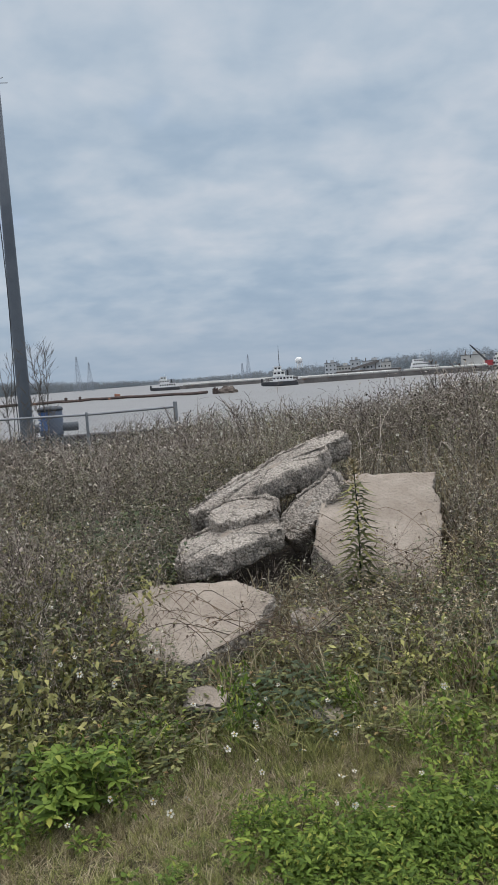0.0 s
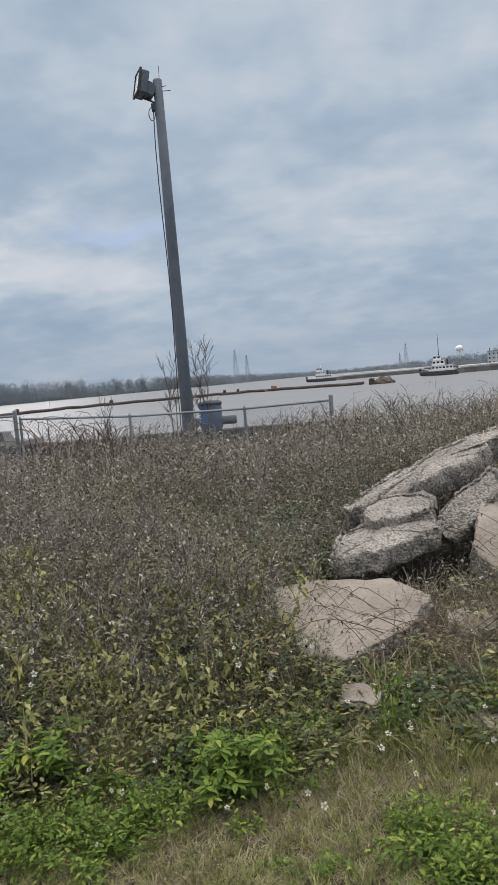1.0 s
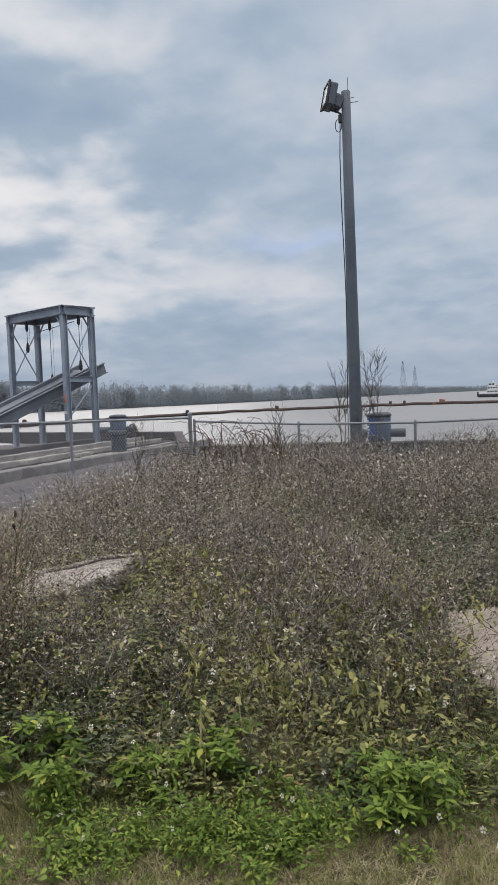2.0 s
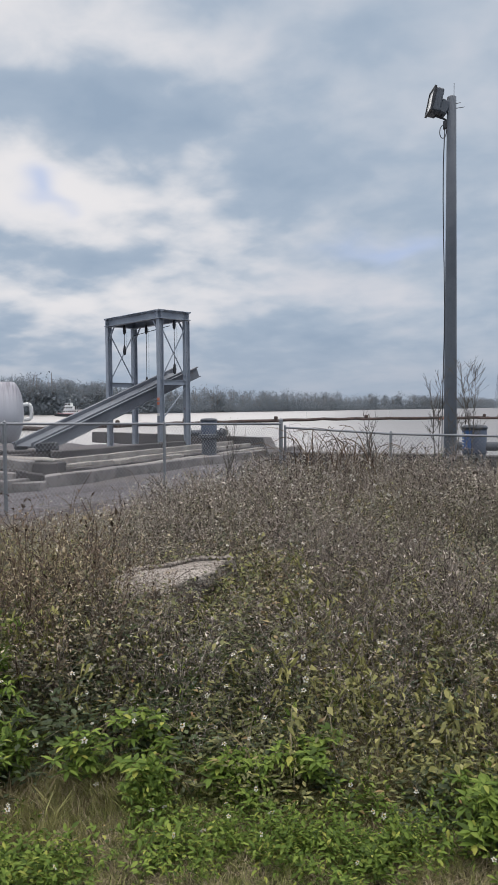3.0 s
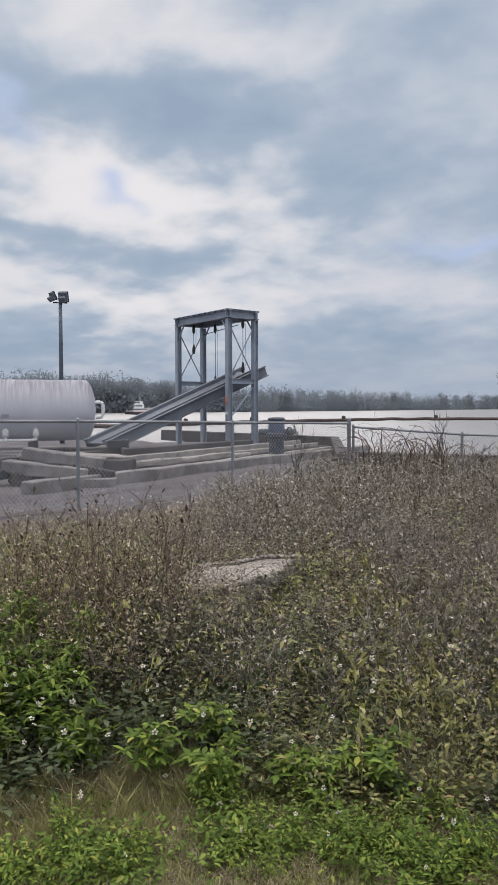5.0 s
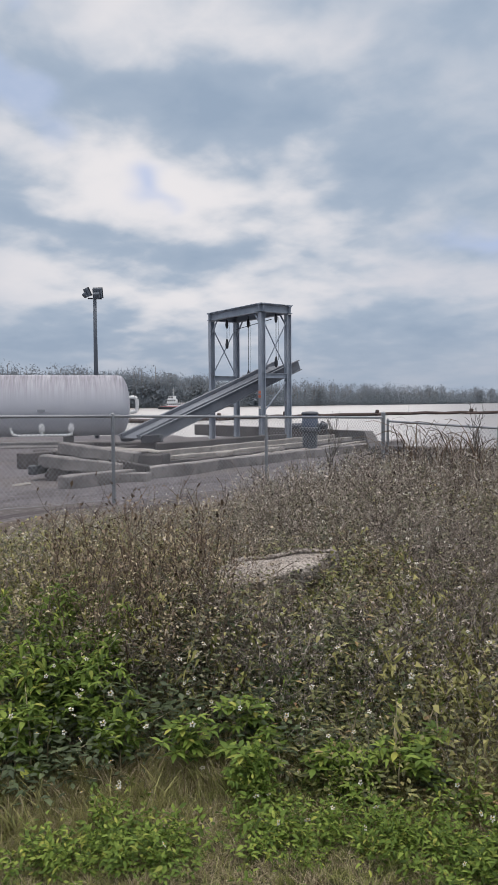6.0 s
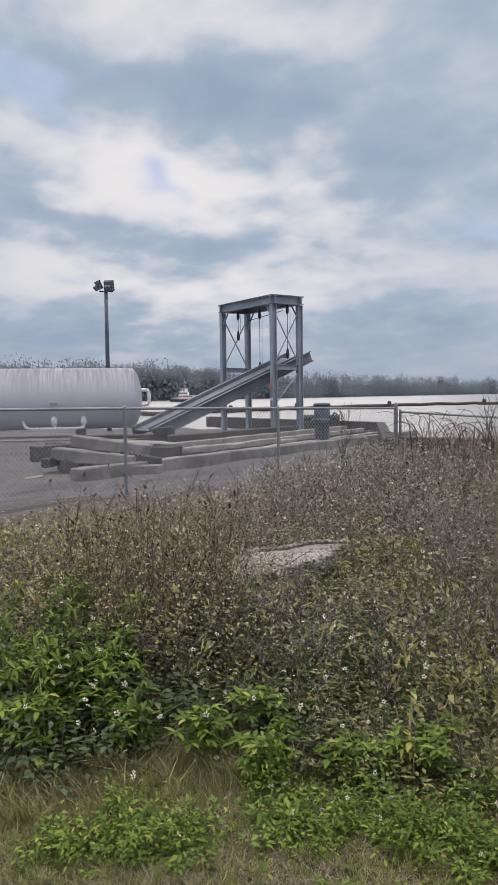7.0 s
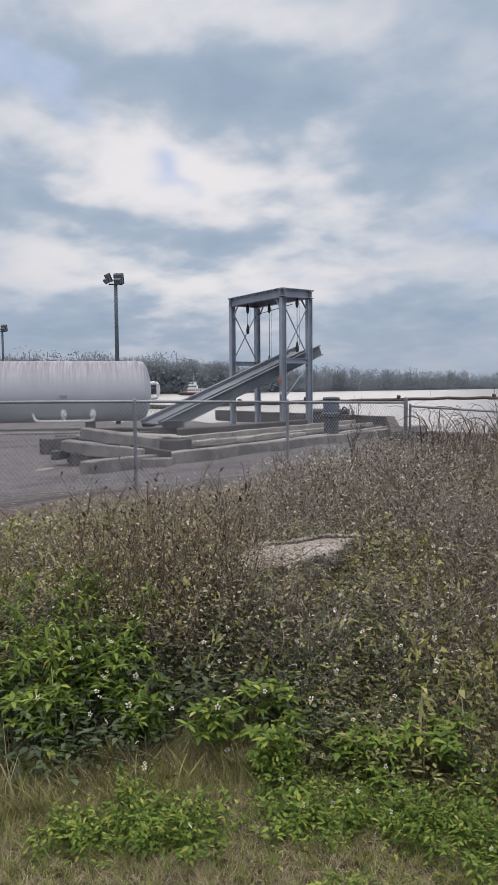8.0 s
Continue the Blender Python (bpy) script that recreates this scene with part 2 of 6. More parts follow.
M = {}
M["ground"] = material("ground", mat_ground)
M["water"] = material("river_water", mat_water)
M["slab"] = concrete("weathered_concrete", (0.26, 0.218, 0.182), (0.38, 0.328, 0.28), (0.15, 0.122, 0.098), 0.5)
M["broken"] = concrete("broken_concrete", (0.27, 0.238, 0.21), (0.46, 0.415, 0.37), (0.12, 0.102, 0.088), 0.9, 1.0, 0.57)
M["beam"] = concrete("grey_concrete", (0.13, 0.121, 0.122), (0.30, 0.28, 0.272), (0.07, 0.063, 0.06), 0.5, 0.8)
M["beam_dark"] = concrete("dark_concrete", (0.05, 0.045, 0.046), (0.115, 0.105, 0.104), (0.045, 0.04, 0.037), 0.5, 0.7)
M["tank"] = material("chalky_tank_paint", mat_tank)
M["galv"] = painted("galvanised_steel", (0.20, 0.215, 0.235), (0.28, 0.295, 0.315), 0.5, 0.3, 2.0, (0.20, 0.15, 0.12), 0.68)
M["steel"] = painted("grey_painted_steel", (0.25, 0.29, 0.35), (0.34, 0.38, 0.44), 0.6, 0.1, 1.5, (0.16, 0.115, 0.095), 0.64)
M["deck"] = painted("ramp_steel", (0.11, 0.122, 0.148), (0.17, 0.186, 0.215), 0.6, 0.1, 1.2, (0.15, 0.12, 0.105), 0.62)
M["pole"] = painted("grey_pole_paint", (0.075, 0.092, 0.118), (0.11, 0.128, 0.155), 0.65, 0.0, 1.4, (0.09, 0.085, 0.085), 0.66)
M["dark"] = painted("dark_iron", (0.03, 0.033, 0.04), (0.055, 0.058, 0.066), 0.6, 0.2, 3.0)
M["wire"] = painted("fence_wire", (0.22, 0.232, 0.25), (0.31, 0.322, 0.34), 0.5, 0.4, 2.0)
M["rusty"] = painted("rusty_pipe", (0.055, 0.04, 0.038), (0.10, 0.07, 0.06), 0.8, 0.0, 0.6, (0.22, 0.11, 0.06), 0.6)
M["blue"] = painted("faded_blue_plastic", (0.06, 0.08, 0.125), (0.085, 0.11, 0.165), 0.5, 0.0, 3.0, (0.07, 0.07, 0.08), 0.6)
M["label_blue"] = painted("blue_label", (0.04, 0.11, 0.32), (0.06, 0.15, 0.38), 0.5, 0.0, 5.0)
M["lid"] = painted("dark_bollard_iron", (0.05, 0.06, 0.075), (0.09, 0.10, 0.12), 0.6, 0.1, 4.0, (0.10, 0.075, 0.06), 0.6)
M["white"] = painted("white_boat_paint", (0.76, 0.77, 0.78), (0.84, 0.84, 0.83), 0.5, 0.0, 0.4, (0.35, 0.28, 0.22), 0.70)
M["hull"] = painted("black_hull_paint", (0.02, 0.022, 0.028), (0.045, 0.047, 0.052), 0.5, 0.0, 0.3, (0.10, 0.06, 0.045), 0.62)
M["red"] = painted("red_boat_paint", (0.36, 0.035, 0.045), (0.46, 0.06, 0.065), 0.5, 0.0, 0.4, (0.2, 0.06, 0.05), 0.68)
M["barge"] = painted("barge_plate", (0.10, 0.095, 0.095), (0.17, 0.16, 0.155), 0.75, 0.0, 0.15, (0.14, 0.09, 0.07), 0.58)
M["cover"] = painted("pale_barge_cover", (0.42, 0.42, 0.41), (0.55, 0.545, 0.53), 0.6, 0.0, 0.12, (0.30, 0.27, 0.24), 0.62)
M["glass"] = material("cabin_glass", lambda k: principled(k, (0.02, 0.025, 0.03), 0.08))
M["lens"] = material("lamp_glass", lambda k: principled(k, (0.42, 0.44, 0.43), 0.3))
M["orange"] = painted("orange_float", (0.25, 0.11, 0.07), (0.34, 0.17, 0.11), 0.6, 0.0, 0.8)
M["sticker"] = painted("orange_sticker", (0.55, 0.16, 0.10), (0.62, 0.22, 0.14), 0.6, 0.0, 6.0)
M["paper"] = painted("white_sticker", (0.72, 0.72, 0.70), (0.78, 0.78, 0.76), 0.6, 0.0, 6.0)
# pale works paint, greyed to carry the haze of distance in its colour
M["works"] = painted("works_paint_and_haze", (0.40, 0.42, 0.45), (0.50, 0.52, 0.54), 0.7, 0.0, 0.1, (0.30, 0.31, 0.33), 0.6)
M["lumber"] = painted("weathered_timber", (0.26, 0.24, 0.22), (0.42, 0.39, 0.355), 0.9, 0.0, 2.0, (0.12, 0.105, 0.09), 0.58)
M["mound"] = painted("brown_spoil", (0.085, 0.068, 0.06), (0.14, 0.115, 0.10), 0.95, 0.0, 0.4)
M["bark"] = painted("grey_bark", (0.085, 0.078, 0.07), (0.14, 0.125, 0.11), 0.9, 0.0, 6.0)
# far leaves are paled blue-grey: distance haze painted into the colour
M["far_leaf_hazed"] = foliage("far_woodland", [(0.0, (0.21, 0.245, 0.28)), (0.5, (0.235, 0.268, 0.30)), (1.0, (0.26, 0.29, 0.318))], (0.25, 0.27, 0.29), 0.4, 0.012, 0.5)
M["twig"] = foliage("dark_brown_twigs", [(0.0, (0.035, 0.024, 0.018)), (0.5, (0.125, 0.088, 0.064)), (1.0, (0.24, 0.18, 0.125))], None, 0, 1, 0.1, 0.8)
# far bark, lightened with the same painted haze
M["far_bark_hazed"] = painted("far_bark_hazed", (0.2, 0.19, 0.185), (0.28, 0.265, 0.25), 0.9, 0.0, 0.5)
M["dry"] = foliage("dry_stems", [(0.0, (0.026, 0.018, 0.015)), (0.35, (0.13, 0.104, 0.089)), (0.68, (0.32, 0.278, 0.24)), (0.9, (0.46, 0.40, 0.34)), (1.0, (0.68, 0.62, 0.54))], (0.12, 0.095, 0.085), 0.35, 0.5, 0.1, 0.8)
M["speck"] = foliage("grey_green_leaves", [(0.0, (0.03, 0.036, 0.02)), (0.4, (0.12, 0.125, 0.07)), (0.75, (0.25, 0.242, 0.155)), (0.92, (0.36, 0.33, 0.23)), (1.0, (0.56, 0.52, 0.43))], (0.13, 0.105, 0.08), 0.4, 0.6, 0.22)
M["straw"] = foliage("straw_blades", [(0.0, (0.10, 0.074, 0.046)), (0.5, (0.31, 0.25, 0.158)), (1.0, (0.60, 0.52, 0.36))], (0.25, 0.21, 0.105), 0.4, 0.9, 0.18, 0.7)
M["grass"] = foliage("green_blades", [(0.0, (0.08, 0.105, 0.03)), (0.5, (0.225, 0.25, 0.075)), (1.0, (0.48, 0.46, 0.19))], (0.32, 0.275, 0.13), 0.45, 0.9, 0.25, 0.6)
M["olive"] = foliage("olive_leaves", [(0.0, (0.03, 0.037, 0.015)), (0.4, (0.11, 0.122, 0.042)), (0.75, (0.235, 0.245, 0.09)), (0.93, (0.38, 0.36, 0.14)), (1.0, (0.34, 0.20, 0.10))], (0.13, 0.12, 0.06), 0.4, 0.7, 0.25)
M["deep"] = foliage("deep_green_leaves", [(0.0, (0.025, 0.04, 0.018)), (0.6, (0.065, 0.095, 0.038)), (1.0, (0.14, 0.175, 0.075))], (0.075, 0.092, 0.052), 0.4, 0.8, 0.25)
M["bright"] = foliage("fresh_green_leaves", [(0.0, (0.04, 0.066, 0.014)), (0.5, (0.13, 0.198, 0.034)), (0.9, (0.235, 0.305, 0.06)), (1.0, (0.38, 0.38, 0.085))], (0.095, 0.155, 0.03), 0.4, 2.0, 0.25, 0.55, 0.15)
M["yellowing"] = foliage("yellow_green_leaves", [(0.0, (0.07, 0.085, 0.026)), (0.5, (0.26, 0.272, 0.08)), (1.0, (0.50, 0.47, 0.18))], (0.22, 0.195, 0.08), 0.4, 0.8, 0.25)
M["petal"] = foliage("white_petals", [(0.0, (0.42, 0.40, 0.33)), (1.0, (0.74, 0.73, 0.67))], None, 0, 1, 0.3)
M["pollen"] = painted("yellow_flower_eye", (0.42, 0.26, 0.03), (0.5, 0.33, 0.05), 0.8, 0.0, 30.0)


# ---------------------------------------------------------------- mesh helpers
def finish(name, bm, mat, parent=None, label="", smooth=False):
    me = bpy.data.meshes.new(name)
    bm.normal_update()
    bm.to_mesh(me)
    bm.free()
    for m in mat if isinstance(mat, (list, tuple)) else [mat]:
        me.materials.append(m)
    if smooth:
        for p in me.polygons:
            p.use_smooth = True
    ob = new(name, me)
    if parent:
        ob.parent = parent
    if label:
        tagged(ob, label)
    return ob


def part(name, bm, mat, parent, label="", smooth=False):
    return finish(name, bm, mat, parent, label, smooth)


def thing(name, at, label, category, group="", turn=0.0):
    ob = new(name)
    ob.matrix_world = pose(at[0], at[1], at[2], 0, 0, turn)
    return tagged(ob, label, category, group)


def box(size, at=(0, 0, 0), turn=(0, 0, 0), bevel=0.0, bm=None):
    bm = bm or bmesh.new()
    made = bmesh.ops.create_cube(bm, size=1.0)["verts"]
    bmesh.ops.scale(bm, vec=size, verts=made)
    if bevel:
        edges = list({e for v in made for e in v.link_edges})
        made = list({v for f in bmesh.ops.bevel(bm, geom=edges, offset=bevel, segments=1, affect="EDGES")["faces"] for v in f.verts} | {v for v in made if v.is_valid})
    bmesh.ops.transform(bm, matrix=pose(*at, *turn), verts=made)
    return bm


def tube(a, b, r, sides=8, r2=None, bm=None):
    bm = bm or bmesh.new()
    a, b = Vector(a), Vector(b)
    made = bmesh.ops.create_cone(bm, cap_ends=True, segments=sides, radius1=r, radius2=r if r2 is None else r2, depth=(b - a).length)["verts"]
    m = Matrix.Translation((a + b) / 2) @ (b - a).to_track_quat("Z", "Y").to_matrix().to_4x4()
    bmesh.ops.transform(bm, matrix=m, verts=made)
    return bm


def path_tube(points, r, sides=6, bm=None):
    bm = bm or bmesh.new()
    for a, b in zip(points, points[1:]):
        tube(a, b, r, sides, bm=bm)
    return bm


def lathe(profile, sides=24, bm=None, axis="Z"):
    """profile: (radius, height) from bottom to top."""
    bm = bm or bmesh.new()
    rings = []
    for r, h in profile:
        ring = []
        for i in range(sides):
            a = 2 * math.pi * i / sides
            p = (r * math.cos(a), r * math.sin(a), h) if axis == "Z" else (h, r * math.cos(a), r * math.sin(a))
            ring.append(bm.verts.new(p))
        rings.append(ring)
    for lo, hi in zip(rings, rings[1:]):
        for i in range(sides):
            bm.faces.new((lo[i], lo[(i + 1) % sides], hi[(i + 1) % sides], hi[i]))
    bm.faces.new(rings[0][::-1])
    bm.faces.new(rings[-1])
    bmesh.ops.recalc_face_normals(bm, faces=bm.faces)
    return bm


def beam_i(a, b, depth, width, web=0.012, flange=0.016, roll=0.0, bm=None):
    """An I-section from a to b."""
    bm = bm or bmesh.new()
    a, b = Vector(a), Vector(b)
    n = (b - a).length
    made = []
    for size, off in (((web, depth - 2 * flange, n), 0), ((width, flange, n), (depth - flange) / 2), ((width, flange, n), -(depth - flange) / 2)):
        vs = bmesh.ops.create_cube(bm, size=1.0)["verts"]
        bmesh.ops.scale(bm, vec=size, verts=vs)
        bmesh.ops.translate(bm, vec=(0, off, 0), verts=vs)
        made += vs
    m = Matrix.Translation((a + b) / 2) @ (b - a).to_track_quat("Z", "Y").to_matrix().to_4x4() @ Matrix.Rotation(roll, 4, "Z")
    bmesh.ops.transform(bm, matrix=m, verts=made)
    return bm


def soft(x, lo, hi):
    t = np.clip((x - lo) / (hi - lo), 0, 1)
    return t * t * (3 - 2 * t)


# ---------------------------------------------------------------- ground and river
SHORE_B = np.array([-180, -60, -20, -5, 5, 14, 22, 28, 33, 40, 50, 62, 90, 180.0])
SHORE_D = np.array([14, 14, 16, 18.5, 20.5, 20.5, 21.5, 29, 34, 38, 42, 48, 60, 60.0])
BANK_B = np.array([-180, -40, -20, -12, -5, 0, 4, 8, 15, 25, 35, 45, 60, 100, 180.0])
BANK_D = np.array([520, 520, 560, 680, 900, 1500, 2300, 1700, 1050, 760, 600, 520, 480, 480, 500.0])


def land(x, y):
    """Height of the ground on the near side."""
    d = np.hypot(x, y)
    b = np.degrees(np.arctan2(-x, y))
    h = -0.15 + 0.13 * soft(d, 4.0, 8.0)
    h = h + 0.42 * soft(d, 4.6, 8.5) * soft(-b, -14, 4) * (1 - soft(d, 13, 18))
    h = h + 0.12 * np.exp(-((x + 3.2) ** 2 + (y - 4.4) ** 2) / 1.4)
    h = h + 0.03 * np.sin(1.9 * x + 0.7 * y) * np.sin(1.3 * y - 0.8 * x)
    return h


def terrain(x, y):
    d = np.hypot(x, y)
    b = np.degrees(np.arctan2(-x, y))
    shore, bank = np.interp(b, SHORE_B, SHORE_D), np.interp(b, BANK_B, BANK_D)
    h = land(x, y) - 4.6 * soft(d, shore - 0.4, shore + 3.0)
    return h + soft(d, bank - 12, bank + 8) * 2.9


def build_ground():
    angles = np.radians(np.concatenate([np.arange(-180, -24, 6), np.arange(-24, 66, 1.0), np.arange(66, 180, 6)]))
    radii = np.concatenate([np.linspace(0.4, 8, 70), np.linspace(8.3, 24, 50), np.geomspace(25, 4500, 70)])
    a, r = np.meshgrid(angles, radii)
    x, y = -np.sin(a) * r, np.cos(a) * r
    z = terrain(x, y)
    na, nr = len(angles), len(radii)
    verts = np.stack([x.ravel(), y.ravel(), z.ravel()], 1).tolist() + [(0, 0, -0.15)]
    faces = []
    for j in range(nr - 1):
        for i in range(na):
            k = (i + 1) % na
            faces.append((j * na + i, (j + 1) * na + i, (j + 1) * na + k, j * na + k))
    faces += [(na * nr, i, (i + 1) % na) for i in range(na)]
    me = bpy.data.meshes.new("ground")
    me.from_pydata(verts, [], faces)
    me.validate()
    bm = bmesh.new()
    bm.from_mesh(me)
    bmesh.ops.recalc_face_normals(bm, faces=bm.faces)
    bm.to_mesh(me)
    bm.free()
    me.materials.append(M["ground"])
    for p in me.polygons:
        p.use_smooth = True
    return tagged(new("ground", me), "brown soil and grey gravel ground sloping into the river", "ground", kind="structure")


build_ground()
bm = bmesh.new()
bmesh.ops.create_grid(bm, x_segments=1, y_segments=1, size=4600)
bmesh.ops.translate(bm, vec=(0, 0, WATER), verts=bm.verts)
tagged(finish("water", bm, M["water"]), "wide muddy grey-brown river with small ripples", "river", kind="structure")


# ---------------------------------------------------------------- vegetation arrays
rng = np.random.default_rng(7)


class Leaves:
    """Gathers quads and triangles as arrays and makes one mesh of them."""

    def __init__(self):
        self.v, self.f, self.count = [], [], 0

    def add(self, v, f):
        self.v.append(v.reshape(-1, 3))
        self.f.append(f.reshape(-1, 4) + self.count)
        self.count += v.reshape(-1, 3).shape[0]

    def make(self, name, mat, label, category, group="", kind="stuff"):
        v, f = np.concatenate(self.v).astype(np.float32), np.concatenate(self.f).astype(np.int32)
        me = bpy.data.meshes.new(name)
        me.vertices.add(len(v))
        me.vertices.foreach_set("co", v.ravel())
        me.loops.add(f.size)
        me.loops.foreach_set("vertex_index", f.ravel())
        me.polygons.add(len(f))
        me.polygons.foreach_set("loop_start", np.arange(0, f.size, 4, dtype=np.int32))
        me.update(calc_edges=True)
        me.materials.append(mat)
        return tagged(new(name, me), label, category, group, kind)


def ribbon(points, widths, side):
    """Points (n,3), a strip along them: one island."""
    w = np.asarray(widths)[:, None] * side / 2
    v = np.stack([points - w, points + w], 1).reshape(-1, 3)
    i = np.arange(len(points) - 1)[:, None] * 2
    return v, np.concatenate([i, i + 1, i + 3, i + 2], 1)


def leaf_shape(base, out, up, length, width, fold=0.25, droop=0.25, broad=False, plain=False):
    """A pointed leaf of two folded halves, as four quads that share the midrib."""
    side = np.cross(out, up)
    side = side / (np.linalg.norm(side) + 1e-9)
    nrm = np.cross(side, out)
    if plain:
        c = base + out * (length * 0.45)
        return np.stack([base, c - side * (width * 0.5), base + out * length - nrm * (droop * length), c + side * (width * 0.5)]), np.array([[0, 1, 2, 3]])
    if broad:
        t, wd = np.array([0.0, 0.22, 0.58, 1.0]), np.array([0.08, 0.40, 0.42, 0.03])
    else:
        t, wd = np.array([0.0, 0.42, 1.0]), np.array([0.08, 0.5, 0.03])
    n = len(t)
    mid = base + out * (t * length)[:, None] - nrm * (droop * length * t * t)[:, None]
    w = wd * width
    lift = nrm * (fold * w)[:, None]
    v = np.concatenate([mid, mid - side * w[:, None] + lift, mid + side * w[:, None] + lift])
    i = np.arange(n - 1)[:, None]
    f = np.concatenate([np.concatenate([i, i + 1, i + 1 + n, i + n], 1), np.concatenate([i, i + 2 * n, i + 2 * n + 1, i + 1], 1)])
    return v, f


def unit(v):
    return v / (np.linalg.norm(v) + 1e-9)


def joined(pieces):
    vs, fs, n = [], [], 0
    for v, f in pieces:
        vs.append(v)
        fs.append(f + n)
        n += len(v)
    return np.concatenate(vs), np.concatenate(fs)


def stem_curve(h, lean, n=4):
    a = rng.uniform(0, 2 * np.pi)
    t = np.linspace(0, 1, n)
    wob = rng.normal(0, 0.03, (n, 2)) * h
    p = np.stack([np.cos(a) * lean * h * t ** 1.6, np.sin(a) * lean * h * t ** 1.6, h * t], 1)
    p[1:, :2] += wob[1:]
    return p


def dry_plant(twigs=12, w=0.008):
    p = stem_curve(1.0, rng.uniform(0.03, 0.35), 5)
    a = rng.uniform(0, np.pi)
    side = np.array([np.cos(a), np.sin(a), 0])
    out = [ribbon(p, np.linspace(w, w * 0.5, 5), side)]
    for _ in range(twigs):
        t = rng.uniform(0.3, 1.0)
        b = np.array([np.interp(t, np.linspace(0, 1, 5), p[:, i]) for i in range(3)])
        d = unit(np.array([rng.normal(), rng.normal(), rng.uniform(0.1, 1.7)]))
        n = rng.uniform(0.08, 0.30)
        q = np.stack([b, b + d * n * 0.55, b + d * n + np.array([0, 0, rng.normal(0.02, 0.04)])])
        out.append(ribbon(q, [w * 0.65, w * 0.5, w * 0.35], unit(np.cross(d, rng.normal(size=3)))))
        if rng.random() < 0.85:
            v, f = leaf_shape(q[2] - d * 0.02, unit(d + rng.normal(0, 0.6, 3)), np.array([0.1, 0, 1.0]), rng.uniform(0.025, 0.06), rng.uniform(0.016, 0.035), plain=True)
            out.append((v, f))
    return joined(out)


def leafy_plant(count, length, width, spread=0.4, low=0.1, plain=False, broad=False):
    """A stem with leaves only (the stem goes to the dry array through its own ribbon)."""
    p = stem_curve(1.0, rng.uniform(0.02, 0.35), 4)
    out = []
    for _ in range(count):
        t = rng.uniform(low, 1.0)
        b = np.array([np.interp(t, np.linspace(0, 1, 4), p[:, i]) for i in range(3)])
        a = rng.uniform(0, 2 * np.pi)
        d = unit(np.array([np.cos(a), np.sin(a), rng.uniform(-0.3, 0.7)]))
        b = b + d * rng.uniform(0.0, spread) * (1.15 - 0.6 * t)
        n = length * rng.uniform(0.6, 1.25)
        out.append(leaf_shape(b, d, np.array([rng.normal(0, 0.3), rng.normal(0, 0.3), 1.0]), n, width * n / length, rng.uniform(0.1, 0.5), rng.uniform(0.0, 0.5), broad, plain))
    return joined(out)


def tuft(blades, w, bend=0.6):
    out = []
    for _ in range(blades):
        a, h = rng.uniform(0, 2 * np.pi), rng.uniform(0.45, 1.0)
        k = rng.uniform(0.1, bend)
        t = np.array([0, 0.5, 1.0])
        root = rng.normal(0, 0.16, 2)
        p = np.stack([root[0] + np.cos(a) * k * h * t ** 2, root[1] + np.sin(a) * k * h * t ** 2, h * t * (1 - 0.35 * k * t)], 1)
        out.append(ribbon(p, [w, w * 0.8, w * 0.15], np.array([-np.sin(a + rng.normal(0, 0.6)), np.cos(a), 0])))
    return joined(out)


def flower(petals=5, r=1.0):
    out = []
    for i in range(petals):
        a = 2 * np.pi * i / petals + rng.normal(0, 0.12)
        c, s = np.cos(a), np.sin(a)
        def at(x, y, z):
            return [c * x - s * y, s * x + c * y, z]
        out.append((np.array([at(0.18, 0, 0.02), at(0.65, -0.36, 0.1), at(1.05, 0, rng.uniform(-0.1, 0.15)), at(0.65, 0.36, 0.1)]) * r, np.array([[0, 1, 2, 3]])))
    return joined(out)


def scatter(leaves, templates, xy, height, across=None, tilt=0.12, z=None):
    """Places copies of the templates, grouped by template."""
    n = len(xy)
    which = rng.integers(0, len(templates), n)
    z = land(xy[:, 0], xy[:, 1]) if z is None else z
    across = height if across is None else across
    for i, (v, f) in enumerate(templates):
        k = np.where(which == i)[0]
        if not len(k):
            continue
        a = rng.uniform(0, 2 * np.pi, len(k))
        c, s = np.cos(a), np.sin(a)
        tx, ty = rng.normal(0, tilt, len(k)), rng.normal(0, tilt, len(k))
        x = v[None, :, 0] * across[k, None]
        y = v[None, :, 1] * across[k, None]
        h = v[None, :, 2] * height[k, None]
        X = c[:, None] * x - s[:, None] * y + tx[:, None] * h + xy[k, 0, None]
        Y = s[:, None] * x + c[:, None] * y + ty[:, None] * h + xy[k, 1, None]
        Z = h + z[k, None]
        V = np.stack([X, Y, Z], -1).reshape(-1, 3)
        F = (f[None] + (np.arange(len(k)) * len(v))[:, None, None]).reshape(-1, 4)
        leaves.add(V, F)


def spots(n, b0, b1, d0, d1, power=1.0):
    """Random places in a sector of the plan; power above 1 crowds the near side."""
    b = np.radians(rng.uniform(b0, b1, n))
    u = rng.uniform(0, 1, n) ** power
    d = np.sqrt(d0 * d0 + u * (d1 * d1 - d0 * d0))
    return np.stack([-np.sin(b) * d, np.cos(b) * d], 1)


def clumpy(xy, scale, seed):
    """A smooth random field between 0 and 1 over the plan."""
    x, y = xy[:, 0] * scale + seed, xy[:, 1] * scale - seed * 0.7
    v = np.sin(x * 1.7 + 1.3 * np.sin(y * 1.1)) + np.sin(y * 2.1 + 1.7 * np.sin(x * 0.9 + 0.5)) + 0.6 * np.sin(3.1 * x + 2.3 * y)
    return np.clip(v / 4.4 + 0.5, 0, 1)


def bearing(xy):
    return np.degrees(np.arctan2(-xy[:, 0], xy[:, 1]))


